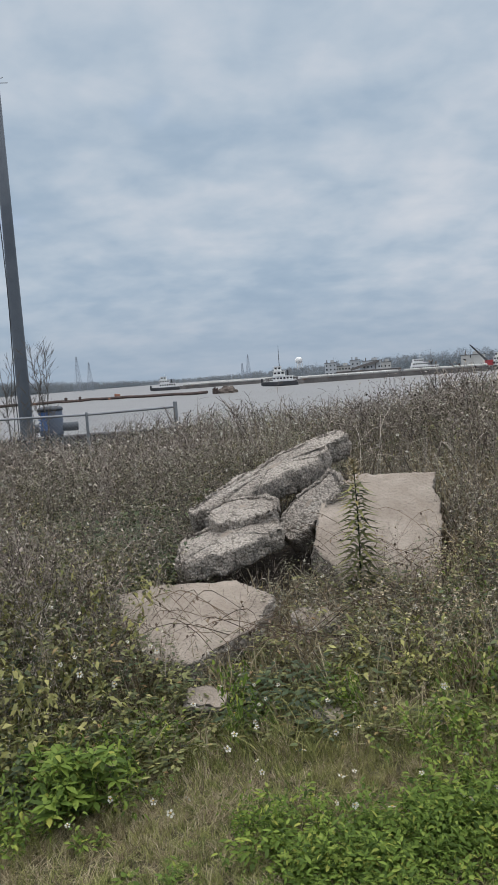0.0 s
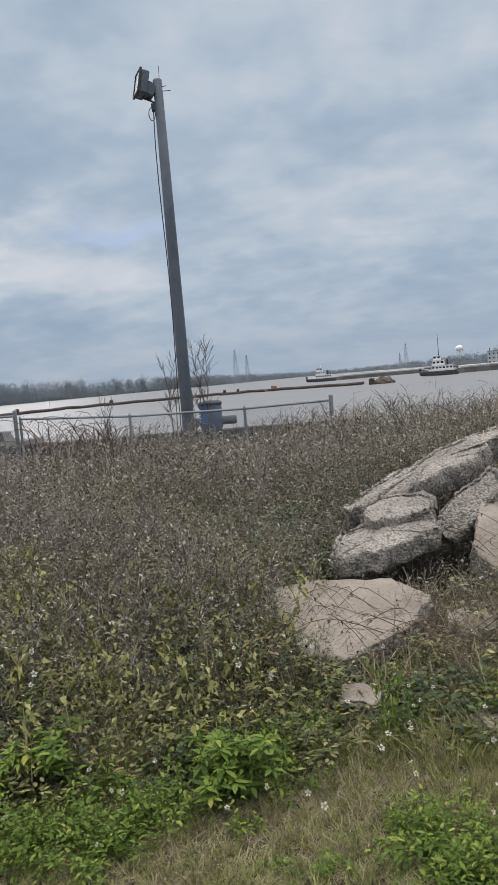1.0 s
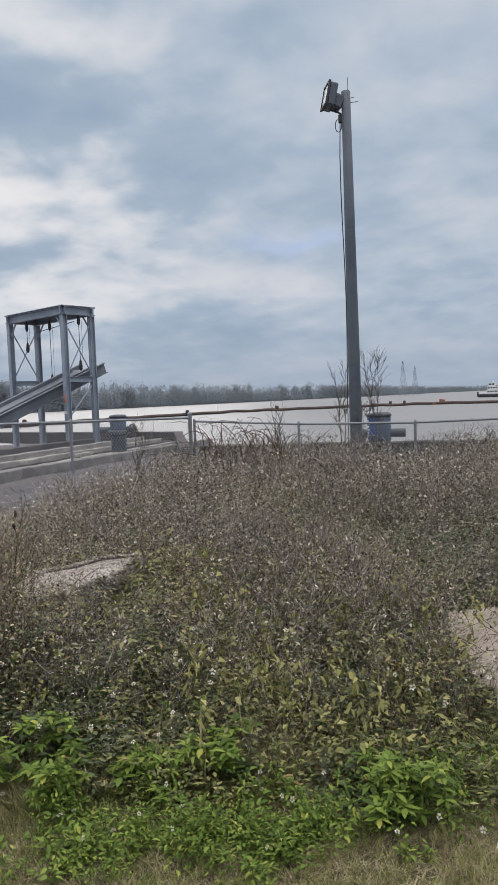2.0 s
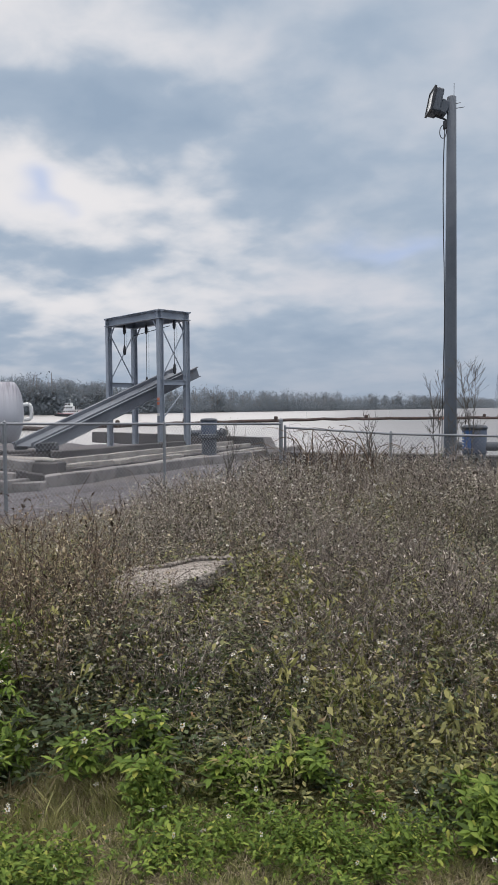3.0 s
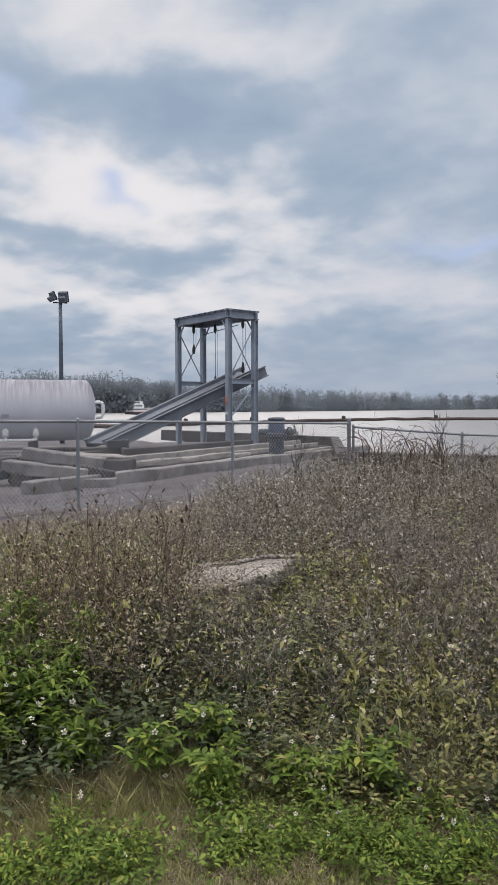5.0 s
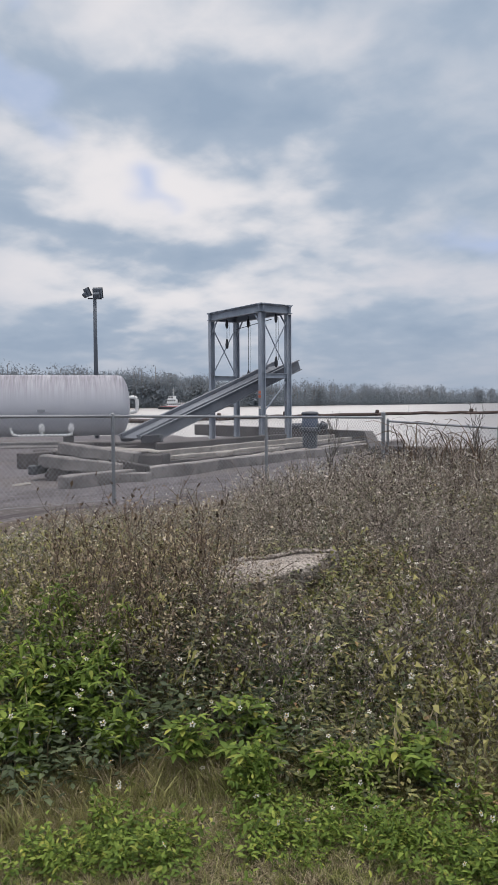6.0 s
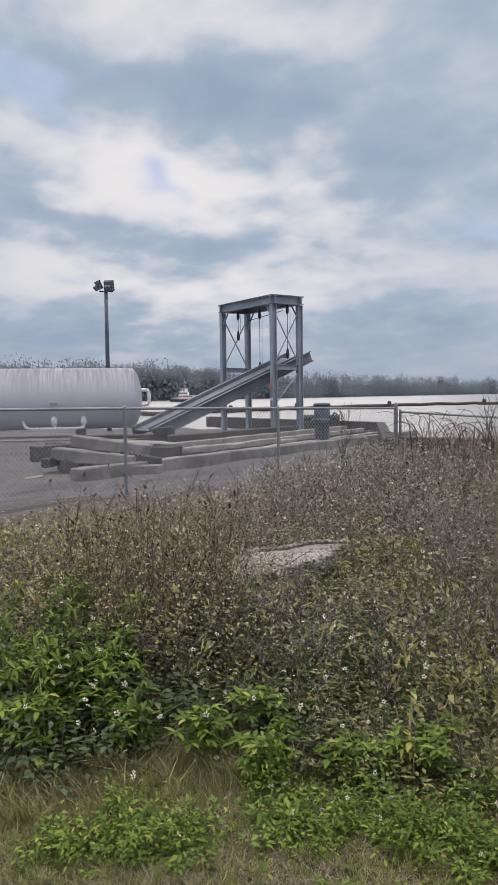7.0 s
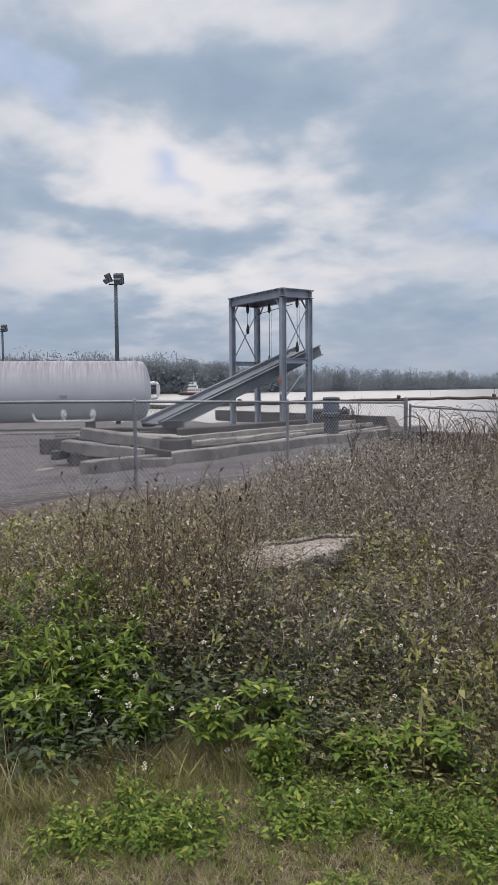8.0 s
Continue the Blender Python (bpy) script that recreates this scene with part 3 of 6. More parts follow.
WEED_B = np.array([-30, -17, -11, -3, 5, 13, 25, 33, 41, 54, 66.0])
WEED_H = np.array([0.98, 0.96, 0.72, 0.70, 0.74, 0.76, 0.84, 0.74, 0.52, 0.40, 0.35])


def weed_height(xy):
    d = np.hypot(xy[:, 0], xy[:, 1])
    h = np.interp(bearing(xy), WEED_B, WEED_H)
    near = np.interp(bearing(xy), [-20, -5, 3, 10, 20, 45, 60], [0.45, 0.35, 0.3, 0.5, 0.62, 0.62, 0.55])
    return near + (h - near) * soft(d, 5.0, 10.5)


def fence_side(xy):
    """Keeps what lies on the camera's side of the two fences."""
    x, y = xy[:, 0], xy[:, 1]
    left_ok = (x > -9.86 + (y - 8.5) * 0.2654 - 0.1) & (x > -7.5 - 0.09 * (y - 6.2) + 0.25 * np.sin(3.1 * y))
    right_ok = y < 14.9 + (x + 8.2) * 0.163 + 0.6
    return left_ok & right_ok


# concrete lies bare here: centre x, y, radius
BARE = [(-0.45, 4.65, 0.44), (-0.2, 5.65, 0.55), (0.92, 6.0, 0.62), (0.3, 6.6, 0.6), (-3.35, 4.38, 0.36), (-3.6, 4.15, 0.25), (-3.15, 4.1, 0.2), (-0.75, 4.85, 0.3), (0.65, 5.6, 0.3), (1.2, 5.6, 0.3)]


def bare(xy, scale=1.0):
    keep = rng.random(len(xy)) < 0.05
    clear = np.ones(len(xy), bool)
    for x, y, r in BARE:
        clear &= np.hypot(xy[:, 0] - x, xy[:, 1] - y) > r * scale
    return keep | clear


def weed_edge(xy):
    """How far out the weeds begin beyond the mown strip."""
    return np.interp(bearing(xy), [-26, -6, 3, 10, 20, 30, 38, 44, 66], [3.45, 3.45, 3.55, 3.25, 3.15, 3.2, 3.3, 3.65, 3.75])


def rosette_plant(nodes, length, width, per=7):
    """Leaves in drooping whorls up a stem, the topmost whorl the fullest."""
    p = stem_curve(1.0, rng.uniform(0.05, 0.4), 4)
    out = []
    for j in range(nodes):
        t = 1.0 if j == 0 else rng.uniform(0.35, 0.95)
        b = np.array([np.interp(t, np.linspace(0, 1, 4), p[:, i]) for i in range(3)])
        if j:
            a = rng.uniform(0, 6.28)
            b = b + np.array([math.cos(a), math.sin(a), 0.1]) * rng.uniform(0.2, 0.7)
        a0 = rng.uniform(0, 6.28)
        for i in range(per):
            a = a0 + 6.28 * i / per + rng.normal(0, 0.25)
            d = unit(np.array([math.cos(a), math.sin(a), rng.uniform(-0.35, 0.8)]))
            n = length * rng.uniform(0.65, 1.2)
            v, f = leaf_shape(b + d * 0.04, d, np.array([0, 0, 1.0]), n, width * n / length, rng.uniform(0.15, 0.5), rng.uniform(0.1, 0.6), True)
            v[:, 2] = b[2] + (v[:, 2] - b[2]) * 0.45
            out.append((v, f))
    return joined(out)


def vegetation():
    dry_t = [dry_plant(14, 0.0075) for _ in range(16)]
    speck_t = [leafy_plant(34, 0.055, 0.030, 0.22, 0.25, True) for _ in range(12)]
    dry_fine = [dry_plant(8, 0.016) for _ in range(10)]
    olive_t = [leafy_plant(34, 0.085, 0.042, 0.30) for _ in range(10)]
    olive_far = [leafy_plant(38, 0.062, 0.030, 0.30, 0.1, True) for _ in range(10)]
    deep_t = [leafy_plant(26, 0.10, 0.052, 0.35) for _ in range(8)]
    bright_t = [leafy_plant(20, 0.27, 0.13, 0.42, 0.2, broad=True) for _ in range(10)]
    yellow_t = [leafy_plant(22, 0.25, 0.12, 0.42, 0.15, True) for _ in range(10)]
    whorl_t = [rosette_plant(6, 0.40, 0.19) for _ in range(9)]
    grass_t = [tuft(14, 0.036, 0.95) for _ in range(10)]
    blade_t = [tuft(9, 0.022, 0.9) for _ in range(8)]

    # brown stems over the whole bank
    dry = Leaves()
    for n, d0, d1, tmpl, wide in ((6200, 3.2, 6.5, dry_t, 1.0), (5200, 6.0, 10.5, dry_t, 1.3), (5600, 9.5, 17.5, dry_fine, 1.3)):
        xy = spots(n, -26, 66, d0, d1)
        xy = xy[fence_side(xy) & bare(xy)]
        d = np.hypot(xy[:, 0], xy[:, 1])
        thin = rng.random(len(xy)) < np.interp(bearing(xy), [-26, 40, 48, 66], [1, 1, 0.55, 0.3]) * soft(d - weed_edge(xy), -0.05, 0.6)
        xy = xy[thin]
        h = weed_height(xy) * rng.uniform(0.55, 1.15, len(xy)) * (0.7 + 0.5 * clumpy(xy, 0.9, 2.0)) * (0.4 + 0.6 * soft(np.hypot(xy[:, 0], xy[:, 1]) - weed_edge(xy), 0, 1.1))
        scatter(dry, tmpl, xy, h, h * wide * 0.8, 0.14)
    dry.make("dry_weed_stems", M["dry"], "tangle of dry grey-brown weed stems and twigs on the bank", "weeds")

    # small grey-green leaves on the stems
    speck = Leaves()
    for n, d0, d1, big in ((1500, 4.2, 6.5, 0.55), (3300, 6.0, 10.0, 0.62), (3000, 9.5, 16.5, 0.8)):
        xy = spots(n, -26, 66, d0, d1)
        xy = xy[fence_side(xy) & bare(xy, 1.05)]
        h = weed_height(xy) * rng.uniform(0.6, 1.05, len(xy)) * (0.7 + 0.5 * clumpy(xy, 0.9, 2.0))
        scatter(speck, speck_t, xy, h, np.full(len(xy), big), 0.14)
    speck.make("grey_green_weeds", M["speck"], "grey-green small-leaved weeds gone to seed", "weeds")

    # darker upright shrub stems
    shrub = Leaves()
    for b0, b1, d0, d1, n, h0, h1 in ((43, 56, 4.3, 5.8, 120, 0.6, 1.08), (30, 43, 4.6, 6.5, 75, 0.45, 0.78), (8, 30, 4.0, 5.5, 90, 0.35, 0.6), (-22, -8, 4.5, 6.0, 60, 0.35, 0.6)):
        xy = spots(n, b0, b1, d0, d1)
        xy = xy[bare(xy, 1.1)]
        h = rng.uniform(h0, h1, len(xy))
        scatter(shrub, dry_t, xy, h, h * 0.7, 0.12)
    shrub.make("dark_shrub_stems", M["twig"], "dark brown upright shrub stems among the weeds", "weeds")

    # withered tan leaves on the shrubs
    tan = Leaves()
    for n, b0, b1, d0, d1, h0, h1 in ((230, 42, 58, 4.2, 6.2, 0.5, 0.95), (110, 28, 42, 4.6, 6.5, 0.4, 0.65), (70, 10, 28, 4.0, 5.5, 0.3, 0.55), (70, -20, -6, 4.4, 6.0, 0.3, 0.5)):
        xy = spots(n, b0, b1, d0, d1)
        xy = xy[bare(xy, 1.15)]
        scatter(tan, speck_t, xy, rng.uniform(h0, h1, len(xy)), rng.uniform(0.36, 0.56, len(xy)), 0.14)
    tan.make("withered_leaves", M["straw"], "withered tan leaves on the brown shrub stems", "leaves")

    # olive leaves among them
    olive = Leaves()
    for n, d0, d1 in ((4900, 3.15, 6.0), (3400, 5.5, 9.5), (1500, 9, 16.5)):
        xy = spots(n, -26, 66, d0, d1)
        xy = xy[fence_side(xy) & bare(xy, 1.1)]
        d = np.hypot(xy[:, 0], xy[:, 1])
        hollow = d < weed_edge(xy) + np.where(bearing(xy) > 40, 0.3, 0.0)
        keep = ~hollow & (rng.random(len(xy)) < clumpy(xy, 0.8, 5.0) * np.interp(bearing(xy), [-26, 8, 15, 45, 66], [0.75, 0.7, 0.95, 1.05, 1.3]) * (1.25 - 0.8 * soft(d, 5, 12)))
        xy = xy[keep]
        h = weed_height(xy) * rng.uniform(0.5, 0.98, len(xy)) * (0.35 + 0.65 * soft(np.hypot(xy[:, 0], xy[:, 1]) - weed_edge(xy), 0, 1.0))
        scatter(olive, olive_t if d1 < 7 else olive_far, xy, h, np.maximum(h, 0.5) * 0.9, 0.2)
    olive.make("olive_weeds", M["olive"], "olive-green small-leaved weeds with yellowing leaves", "weeds")

    # dark green patches
    deep = Leaves()
    xy = spots(750, 4, 66, 3.1, 5.0)
    over = np.hypot(xy[:, 0], xy[:, 1]) - weed_edge(xy)
    xy = xy[(over > 0.0) & (rng.random(len(xy)) < 0.25 + 0.75 * clumpy(xy, 1.3, 6.0)) & bare(xy, 1.1)]
    over = np.hypot(xy[:, 0], xy[:, 1]) - weed_edge(xy)
    scatter(deep, deep_t, xy, (0.14 + 0.3 * soft(over, 0, 1.1)) * rng.uniform(0.6, 1.15, len(xy)), rng.uniform(0.36, 0.52, len(xy)), 0.2)
    for (cx, cy), r, n, hh in (((-1.15, 6.4), 0.7, 90, 0.55), ((-3.9, 6.2), 0.8, 50, 0.5), ((-2.9, 5.6), 0.6, 40, 0.5), ((-2.6, 3.25), 0.7, 60, 0.34), ((-0.9, 5.7), 0.3, 40, 0.35),
                               ((-4.0, 3.0), 0.8, 90, 0.5), ((1.3, 4.4), 0.6, 50, 0.3), ((-3.35, 2.35), 0.5, 60, 0.42), ((0.1, 3.9), 0.35, 22, 0.25), ((-5.6, 3.7), 1.2, 110, 0.42), ((1.9, 5.2), 0.7, 60, 0.35)):
        xy = np.stack([rng.normal(cx, r * 0.6, n), rng.normal(cy, r * 0.6, n)], 1)
        h = hh * rng.uniform(0.5, 1.1, n)
        scatter(deep, deep_t, xy, h, np.full(n, 0.5), 0.2)
    deep.make("deep_green_weeds", M["deep"], "dark green leafy weeds in shaded patches", "weeds")

    # fresh green clumps along the mown edge
    bright = Leaves()
    places = [((-0.83, 2.99), 0.22, 60, 0.24), ((-0.71, 3.2), 0.16, 30, 0.26), ((-1.33, 2.62), 0.13, 16, 0.12), ((-0.12, 3.56), 0.09, 18, 0.36), ((0.33, 3.68), 0.14, 20, 0.26), ((-0.01, 2.81), 0.16, 60, 0.14),
              ((0.08, 2.51), 0.2, 100, 0.12), ((0.29, 2.62), 0.22, 130, 0.13), ((0.55, 2.70), 0.22, 130, 0.14), ((0.77, 2.79), 0.2, 110, 0.16), ((0.38, 2.42), 0.22, 110, 0.11), ((0.75, 2.45), 0.22, 100, 0.12),
              ((1.0, 2.95), 0.25, 90, 0.18), ((1.05, 3.92), 0.2, 40, 0.24), ((1.27, 4.95), 0.2, 30, 0.26), ((0.85, 3.35), 0.25, 50, 0.2), ((1.2, 3.4), 0.25, 60, 0.2),
              ((-2.18, 2.48), 0.12, 40, 0.24), ((-1.84, 2.33), 0.2, 90, 0.13), ((-1.39, 2.58), 0.22, 100, 0.13), ((-1.62, 2.52), 0.16, 60, 0.15), ((-1.40, 2.91), 0.12, 26, 0.2), ((-1.15, 2.80), 0.14, 60, 0.14), ((-1.21, 2.62), 0.10, 30, 0.1),
              ((-1.93, 2.72), 0.12, 30, 0.22), ((-2.43, 1.83), 0.17, 80, 0.13), ((-2.25, 1.95), 0.15, 70, 0.13), ((-2.6, 1.70), 0.16, 60, 0.12), ((-2.55, 1.95), 0.1, 20, 0.2), ((-1.98, 2.2), 0.1, 20, 0.12), ((-1.59, 2.05), 0.08, 20, 0.06),
              ((-0.53, 3.55), 0.1, 18, 0.2), ((-1.98, 3.32), 0.18, 16, 0.3), ((-1.78, 3.6), 0.2, 14, 0.32), ((-2.5, 3.1), 0.2, 16, 0.34), ((-0.4, 2.55), 0.1, 12, 0.07)]
    for (cx, cy), r, n, hh in places:
        n = int(n * 0.95)
        xy = np.stack([rng.normal(cx, r * 0.55, n), rng.normal(cy, r * 0.55, n)], 1)
        h = hh * rng.uniform(0.2, 1.2, n)
        scatter(bright, bright_t, xy, h, np.full(n, 0.092) * rng.uniform(0.6, 1.3, n), 0.15)
    # whorled shoots of the taller green bushes
    for (cx, cy), r, n, hh in (((-3.30, 2.40), 0.20, 20, 0.46), ((-3.02, 2.36), 0.10, 10, 0.36), ((-3.55, 2.15), 0.25, 24, 0.48), ((-3.75, 2.65), 0.3, 26, 0.60), ((-3.40, 2.05), 0.15, 10, 0.3), ((-2.62, 2.46), 0.06, 5, 0.30),
                               ((-2.22, 2.50), 0.08, 6, 0.22), ((-1.95, 2.80), 0.12, 7, 0.24), ((-1.72, 2.95), 0.12, 7, 0.24), ((-2.4, 2.85), 0.15, 8, 0.28), ((-0.8, 3.05), 0.14, 9, 0.27), ((-4.3, 2.3), 0.3, 20, 0.55)):
        xy = np.stack([rng.normal(cx, r * 0.6, n), rng.normal(cy, r * 0.6, n)], 1)
        scatter(bright, whorl_t, xy, hh * rng.uniform(0.5, 1.1, n), np.full(n, 0.14) * rng.uniform(0.75, 1.2, n), 0.15)
    bright.make("fresh_green_weeds", M["bright"], "bright fresh-green broad-leaved weeds along the mown edge", "weeds")

    # yellowing weeds towards the yard and between the clumps
    yellow = Leaves()
    for (cx, cy), r, n, hh in (((-3.7, 3.1), 0.5, 90, 0.5), ((-4.9, 3.2), 0.6, 240, 0.48), ((-5.7, 3.7), 0.8, 300, 0.42), ((-6.6, 4.3), 0.8, 260, 0.36), ((-5.2, 4.6), 0.6, 120, 0.4), ((-4.3, 2.6), 0.4, 70, 0.45), ((-1.9, 3.9), 0.6, 120, 0.45), ((-2.3, 4.5), 0.5, 80, 0.5), ((-1.5, 4.6), 0.6, 70, 0.5), ((-2.9, 4.9), 0.5, 50, 0.5), ((-1.2, 3.6), 0.4, 60, 0.38),
                               ((-1.1, 4.1), 0.3, 26, 0.4), ((1.6, 4.2), 0.6, 60, 0.3), ((0.7, 4.1), 0.4, 30, 0.3), ((-2.9, 3.5), 0.4, 50, 0.4)):
        xy = np.stack([rng.normal(cx, r * 0.6, n), rng.normal(cy, r * 0.6, n)], 1)
        scatter(yellow, yellow_t, xy, hh * rng.uniform(0.5, 1.15, n), np.full(n, 0.15) * rng.uniform(0.7, 1.3, n), 0.15)
    yellow.make("yellowing_weeds", M["yellowing"], "yellow-green leafy weeds between brown stems", "weeds")

    # mown grass, green and straw
    green, straw = Leaves(), Leaves()
    xy = np.concatenate([spots(15500, -30, 70, 1.7, 3.8), spots(2500, 70, 330, 1.0, 3.9), spots(1200, -30, 70, 0.5, 1.5)])
    d = np.hypot(xy[:, 0], xy[:, 1])
    k = clumpy(xy, 1.6, 9.0)
    pick = rng.random(len(xy)) < 0.4 + 0.5 * k
    h = rng.uniform(0.03, 0.085, len(xy)) * (1 + 0.8 * soft(d, 2.9, 3.6))
    scatter(green, grass_t, xy[pick], h[pick], rng.uniform(0.05, 0.08, pick.sum()), 0.35)
    scatter(straw, grass_t, xy[~pick], h[~pick] * 0.9, rng.uniform(0.06, 0.09, (~pick).sum()), 0.6)
    # long dry grass among the weeds
    xy = spots(4200, -26, 66, 3.4, 16.0)
    xy = xy[fence_side(xy) & bare(xy, 0.95)]
    d = np.hypot(xy[:, 0], xy[:, 1])
    far_tall = soft(-bearing(xy), -4, 12) * soft(d, 6, 8)
    xy = xy[rng.random(len(xy)) < 0.25 + 0.75 * far_tall]
    h = weed_height(xy) * rng.uniform(0.45, 1.1, len(xy))
    scatter(straw, blade_t, xy, h, h * 0.8, 0.25)
    # dead blades lying on the mown ground
    xy = spots(5200, -30, 70, 1.6, 4.6)
    h = rng.uniform(0.015, 0.045, len(xy))
    scatter(straw, blade_t, xy, h, rng.uniform(0.08, 0.16, len(xy)), 0.2)
    # half-high grass between the clumps and the rubble
    xy = spots(2600, -26, 66, 3.35, 5.2)
    xy = xy[bare(xy, 0.9)]
    h = rng.uniform(0.08, 0.24, len(xy))
    pick = rng.random(len(xy)) < 0.55
    scatter(green, grass_t, xy[pick], h[pick], h[pick] * 0.9, 0.3)
    scatter(straw, grass_t, xy[~pick], h[~pick], h[~pick] * 0.9, 0.4)
    xy = np.concatenate([spots(420, -18, 5, 3.9, 5.7), spots(160, 8, 16, 3.8, 5.2)])
    xy = xy[bare(xy, 0.85)]
    h = rng.uniform(0.22, 0.5, len(xy))
    scatter(straw, blade_t, xy, h, h * 0.7, 0.2)
    xy = np.concatenate([np.stack([rng.uniform(0.25, 1.25, 130), rng.uniform(4.75, 5.2, 130)], 1), np.stack([rng.uniform(1.55, 2.3, 150), rng.uniform(5.3, 7.4, 150)], 1), np.stack([rng.uniform(-0.2, 0.5, 50), rng.uniform(4.8, 5.3, 50)], 1)])
    h = rng.uniform(0.16, 0.36, len(xy)) + 0.25 * (xy[:, 0] > 1.5)
    scatter(straw, blade_t, xy, h, h * 0.9, 0.22)
    # low yellow-green grass beside the yard
    xy = spots(3000, 46, 70, 4.6, 9.4)
    xy = xy[fence_side(xy)]
    h = rng.uniform(0.08, 0.22, len(xy))
    scatter(green, grass_t, xy, h, h * 1.6, 0.3)
    green.make("green_grass", M["grass"], "short green and yellowing mown grass", "grass")
    straw.make("straw_grass", M["straw"], "dry straw-coloured grass blades", "grass")

    # small white flowers on the weeds
    petals, eyes = Leaves(), Leaves()
    flower_t = []
    for _ in range(8):
        v, f = flower()
        a = rng.uniform(0.3, 1.25)
        v = np.stack([v[:, 0], v[:, 1] * np.cos(a) - v[:, 2] * np.sin(a), v[:, 1] * np.sin(a) + v[:, 2] * np.cos(a)], 1)
        flower_t.append((v, f))
    xy = np.concatenate([spots(520, -24, 60, 3.0, 6.0), spots(3600, -24, 62, 5.0, 14.5)])
    xy = xy[fence_side(xy) & bare(xy, 0.9)]
    xy = xy[rng.random(len(xy)) < 0.25 + 0.9 * clumpy(xy, 1.1, 4.0)]
    d = np.hypot(xy[:, 0], xy[:, 1])
    z = land(xy[:, 0], xy[:, 1]) + weed_height(xy) * rng.uniform(0.7, 1.05, len(xy))
    cl = np.array([[-2.05, 2.75], [-2.12, 2.72], [-1.98, 2.66], [-1.85, 2.72], [-2.2, 2.7], [-1.92, 2.62]])
    z = np.concatenate([z, land(cl[:, 0], cl[:, 1]) + 0.33])
    near = spots(60, -20, 55, 2.7, 3.4)
    z = np.concatenate([z, land(near[:, 0], near[:, 1]) + rng.uniform(0.12, 0.22, len(near))])
    xy = np.concatenate([xy, cl, near])
    size = rng.uniform(0.009, 0.017, len(xy)) * (1 + 0.35 * soft(np.hypot(xy[:, 0], xy[:, 1]), 5, 12))
    scatter(petals, flower_t, xy, size, size, 0.1, z)
    petals.make("white_wildflowers", M["petal"], "small white five-petalled wildflowers among the weeds", "flowers")
    eye = (np.array([[-0.24, -0.24, 0.14], [0.24, -0.24, 0.14], [0.24, 0.24, 0.14], [-0.24, 0.24, 0.14]]), np.array([[0, 1, 2, 3]]))
    scatter(eyes, [eye], xy, size, size, 0.1, z + 0.002)
    eyes.make("flower_eyes", M["pollen"], "yellow eyes of the small white wildflowers", "flowers")


vegetation()


# ---------------------------------------------------------------- broken concrete
def broken_slab(name, outline, thick, at, turn, label, rough=0.03, seed=0, category="concrete slab", group="concrete rubble", lumpy=0.014):
    """A slab with a smooth weathered face and ragged broken sides."""
    r = np.random.default_rng(seed)
    pts = [Vector((x, y, 0)) for x, y in outline]
    ring = []
    for a, b in zip(pts, pts[1:] + pts[:1]):
        n = max(4, int((b - a).length / (0.028 if lumpy < 0.02 else 0.021)))
        side = Vector((b.y - a.y, a.x - b.x, 0)).normalized()
        for i in range(n):
            p = a.lerp(b, i / n)
            wob = noise.noise(p * 6 + Vector((seed, 0, 0))) * rough * 1.3 + r.normal(0, rough * 0.25)
            ring.append((p + side * wob, side))
    n = len(ring)
    bm = bmesh.new()
    levels = [0.0, -0.05, -0.16, -0.28, -0.40, -0.52, -0.64, -0.76, -0.88, -1.0]
    loops = [[] for _ in levels]
    for j, lv in enumerate(levels):
        for i, (p, side) in enumerate(ring):
            z = lv * thick
            q = p + Vector((0, 0, z))
            s3 = Vector((p.x, p.y, z + seed))
            if j == 0:
                q = q - side * (0.012 if lumpy < 0.02 else 0.03)
                q.z -= 0.03 if lumpy > 0.02 else 0.0
            elif j < 9:
                q = q + side * (noise.noise(s3 * 7) * rough * 1.1 + noise.noise(s3 * 17) * rough * 0.6 + noise.noise(s3 * 38) * rough * 0.55 - 0.1 * thick * abs(lv + 0.4))
            else:
                q = q - side * 0.25 * thick
            q.z += noise.noise(p * 3.0 + Vector((0, 0, seed))) * 0.012
            loops[j].append(bm.verts.new(q))
    for lo, hi in zip(loops, loops[1:]):
        for i in range(n):
            f = bm.faces.new((lo[i], hi[i], hi[(i + 1) % n], lo[(i + 1) % n]))
            f.material_index = 1
    # inner rings of the face
    c = sum((p for p, _ in ring), Vector()) / n
    last = loops[0]
    for s in (0.93, 0.84, 0.74, 0.62, 0.5, 0.37, 0.24, 0.11):
        cur = []
        for p, side in ring:
            q = c.lerp(p, s)
            q.z = noise.noise(q * 3.0 + Vector((0, 0, seed))) * lumpy + noise.noise(q * 11.0 + Vector((seed, 0, 0))) * lumpy * 0.45 + noise.noise(q * 27.0 + Vector((seed, 2, 0))) * lumpy * 0.22
            if lumpy > 0.02:
                q.z -= 0.045 * s * s
            cur.append(bm.verts.new(q))
        for i in range(n):
            bm.faces.new((last[i], last[(i + 1) % n], cur[(i + 1) % n], cur[i])).material_index = 1 if lumpy > 0.02 else 0
        last = cur
    mid = bm.verts.new(c)
    for i in range(n):
        bm.faces.new((last[i], last[(i + 1) % n], mid))
    bm.faces.new(loops[-1])
    bmesh.ops.recalc_face_normals(bm, faces=bm.faces)
    ob = finish(name, bm, [M["slab"], M["broken"]], smooth=True)
    ob.matrix_world = pose(*at, *turn)
    return tagged(ob, label, category, group)


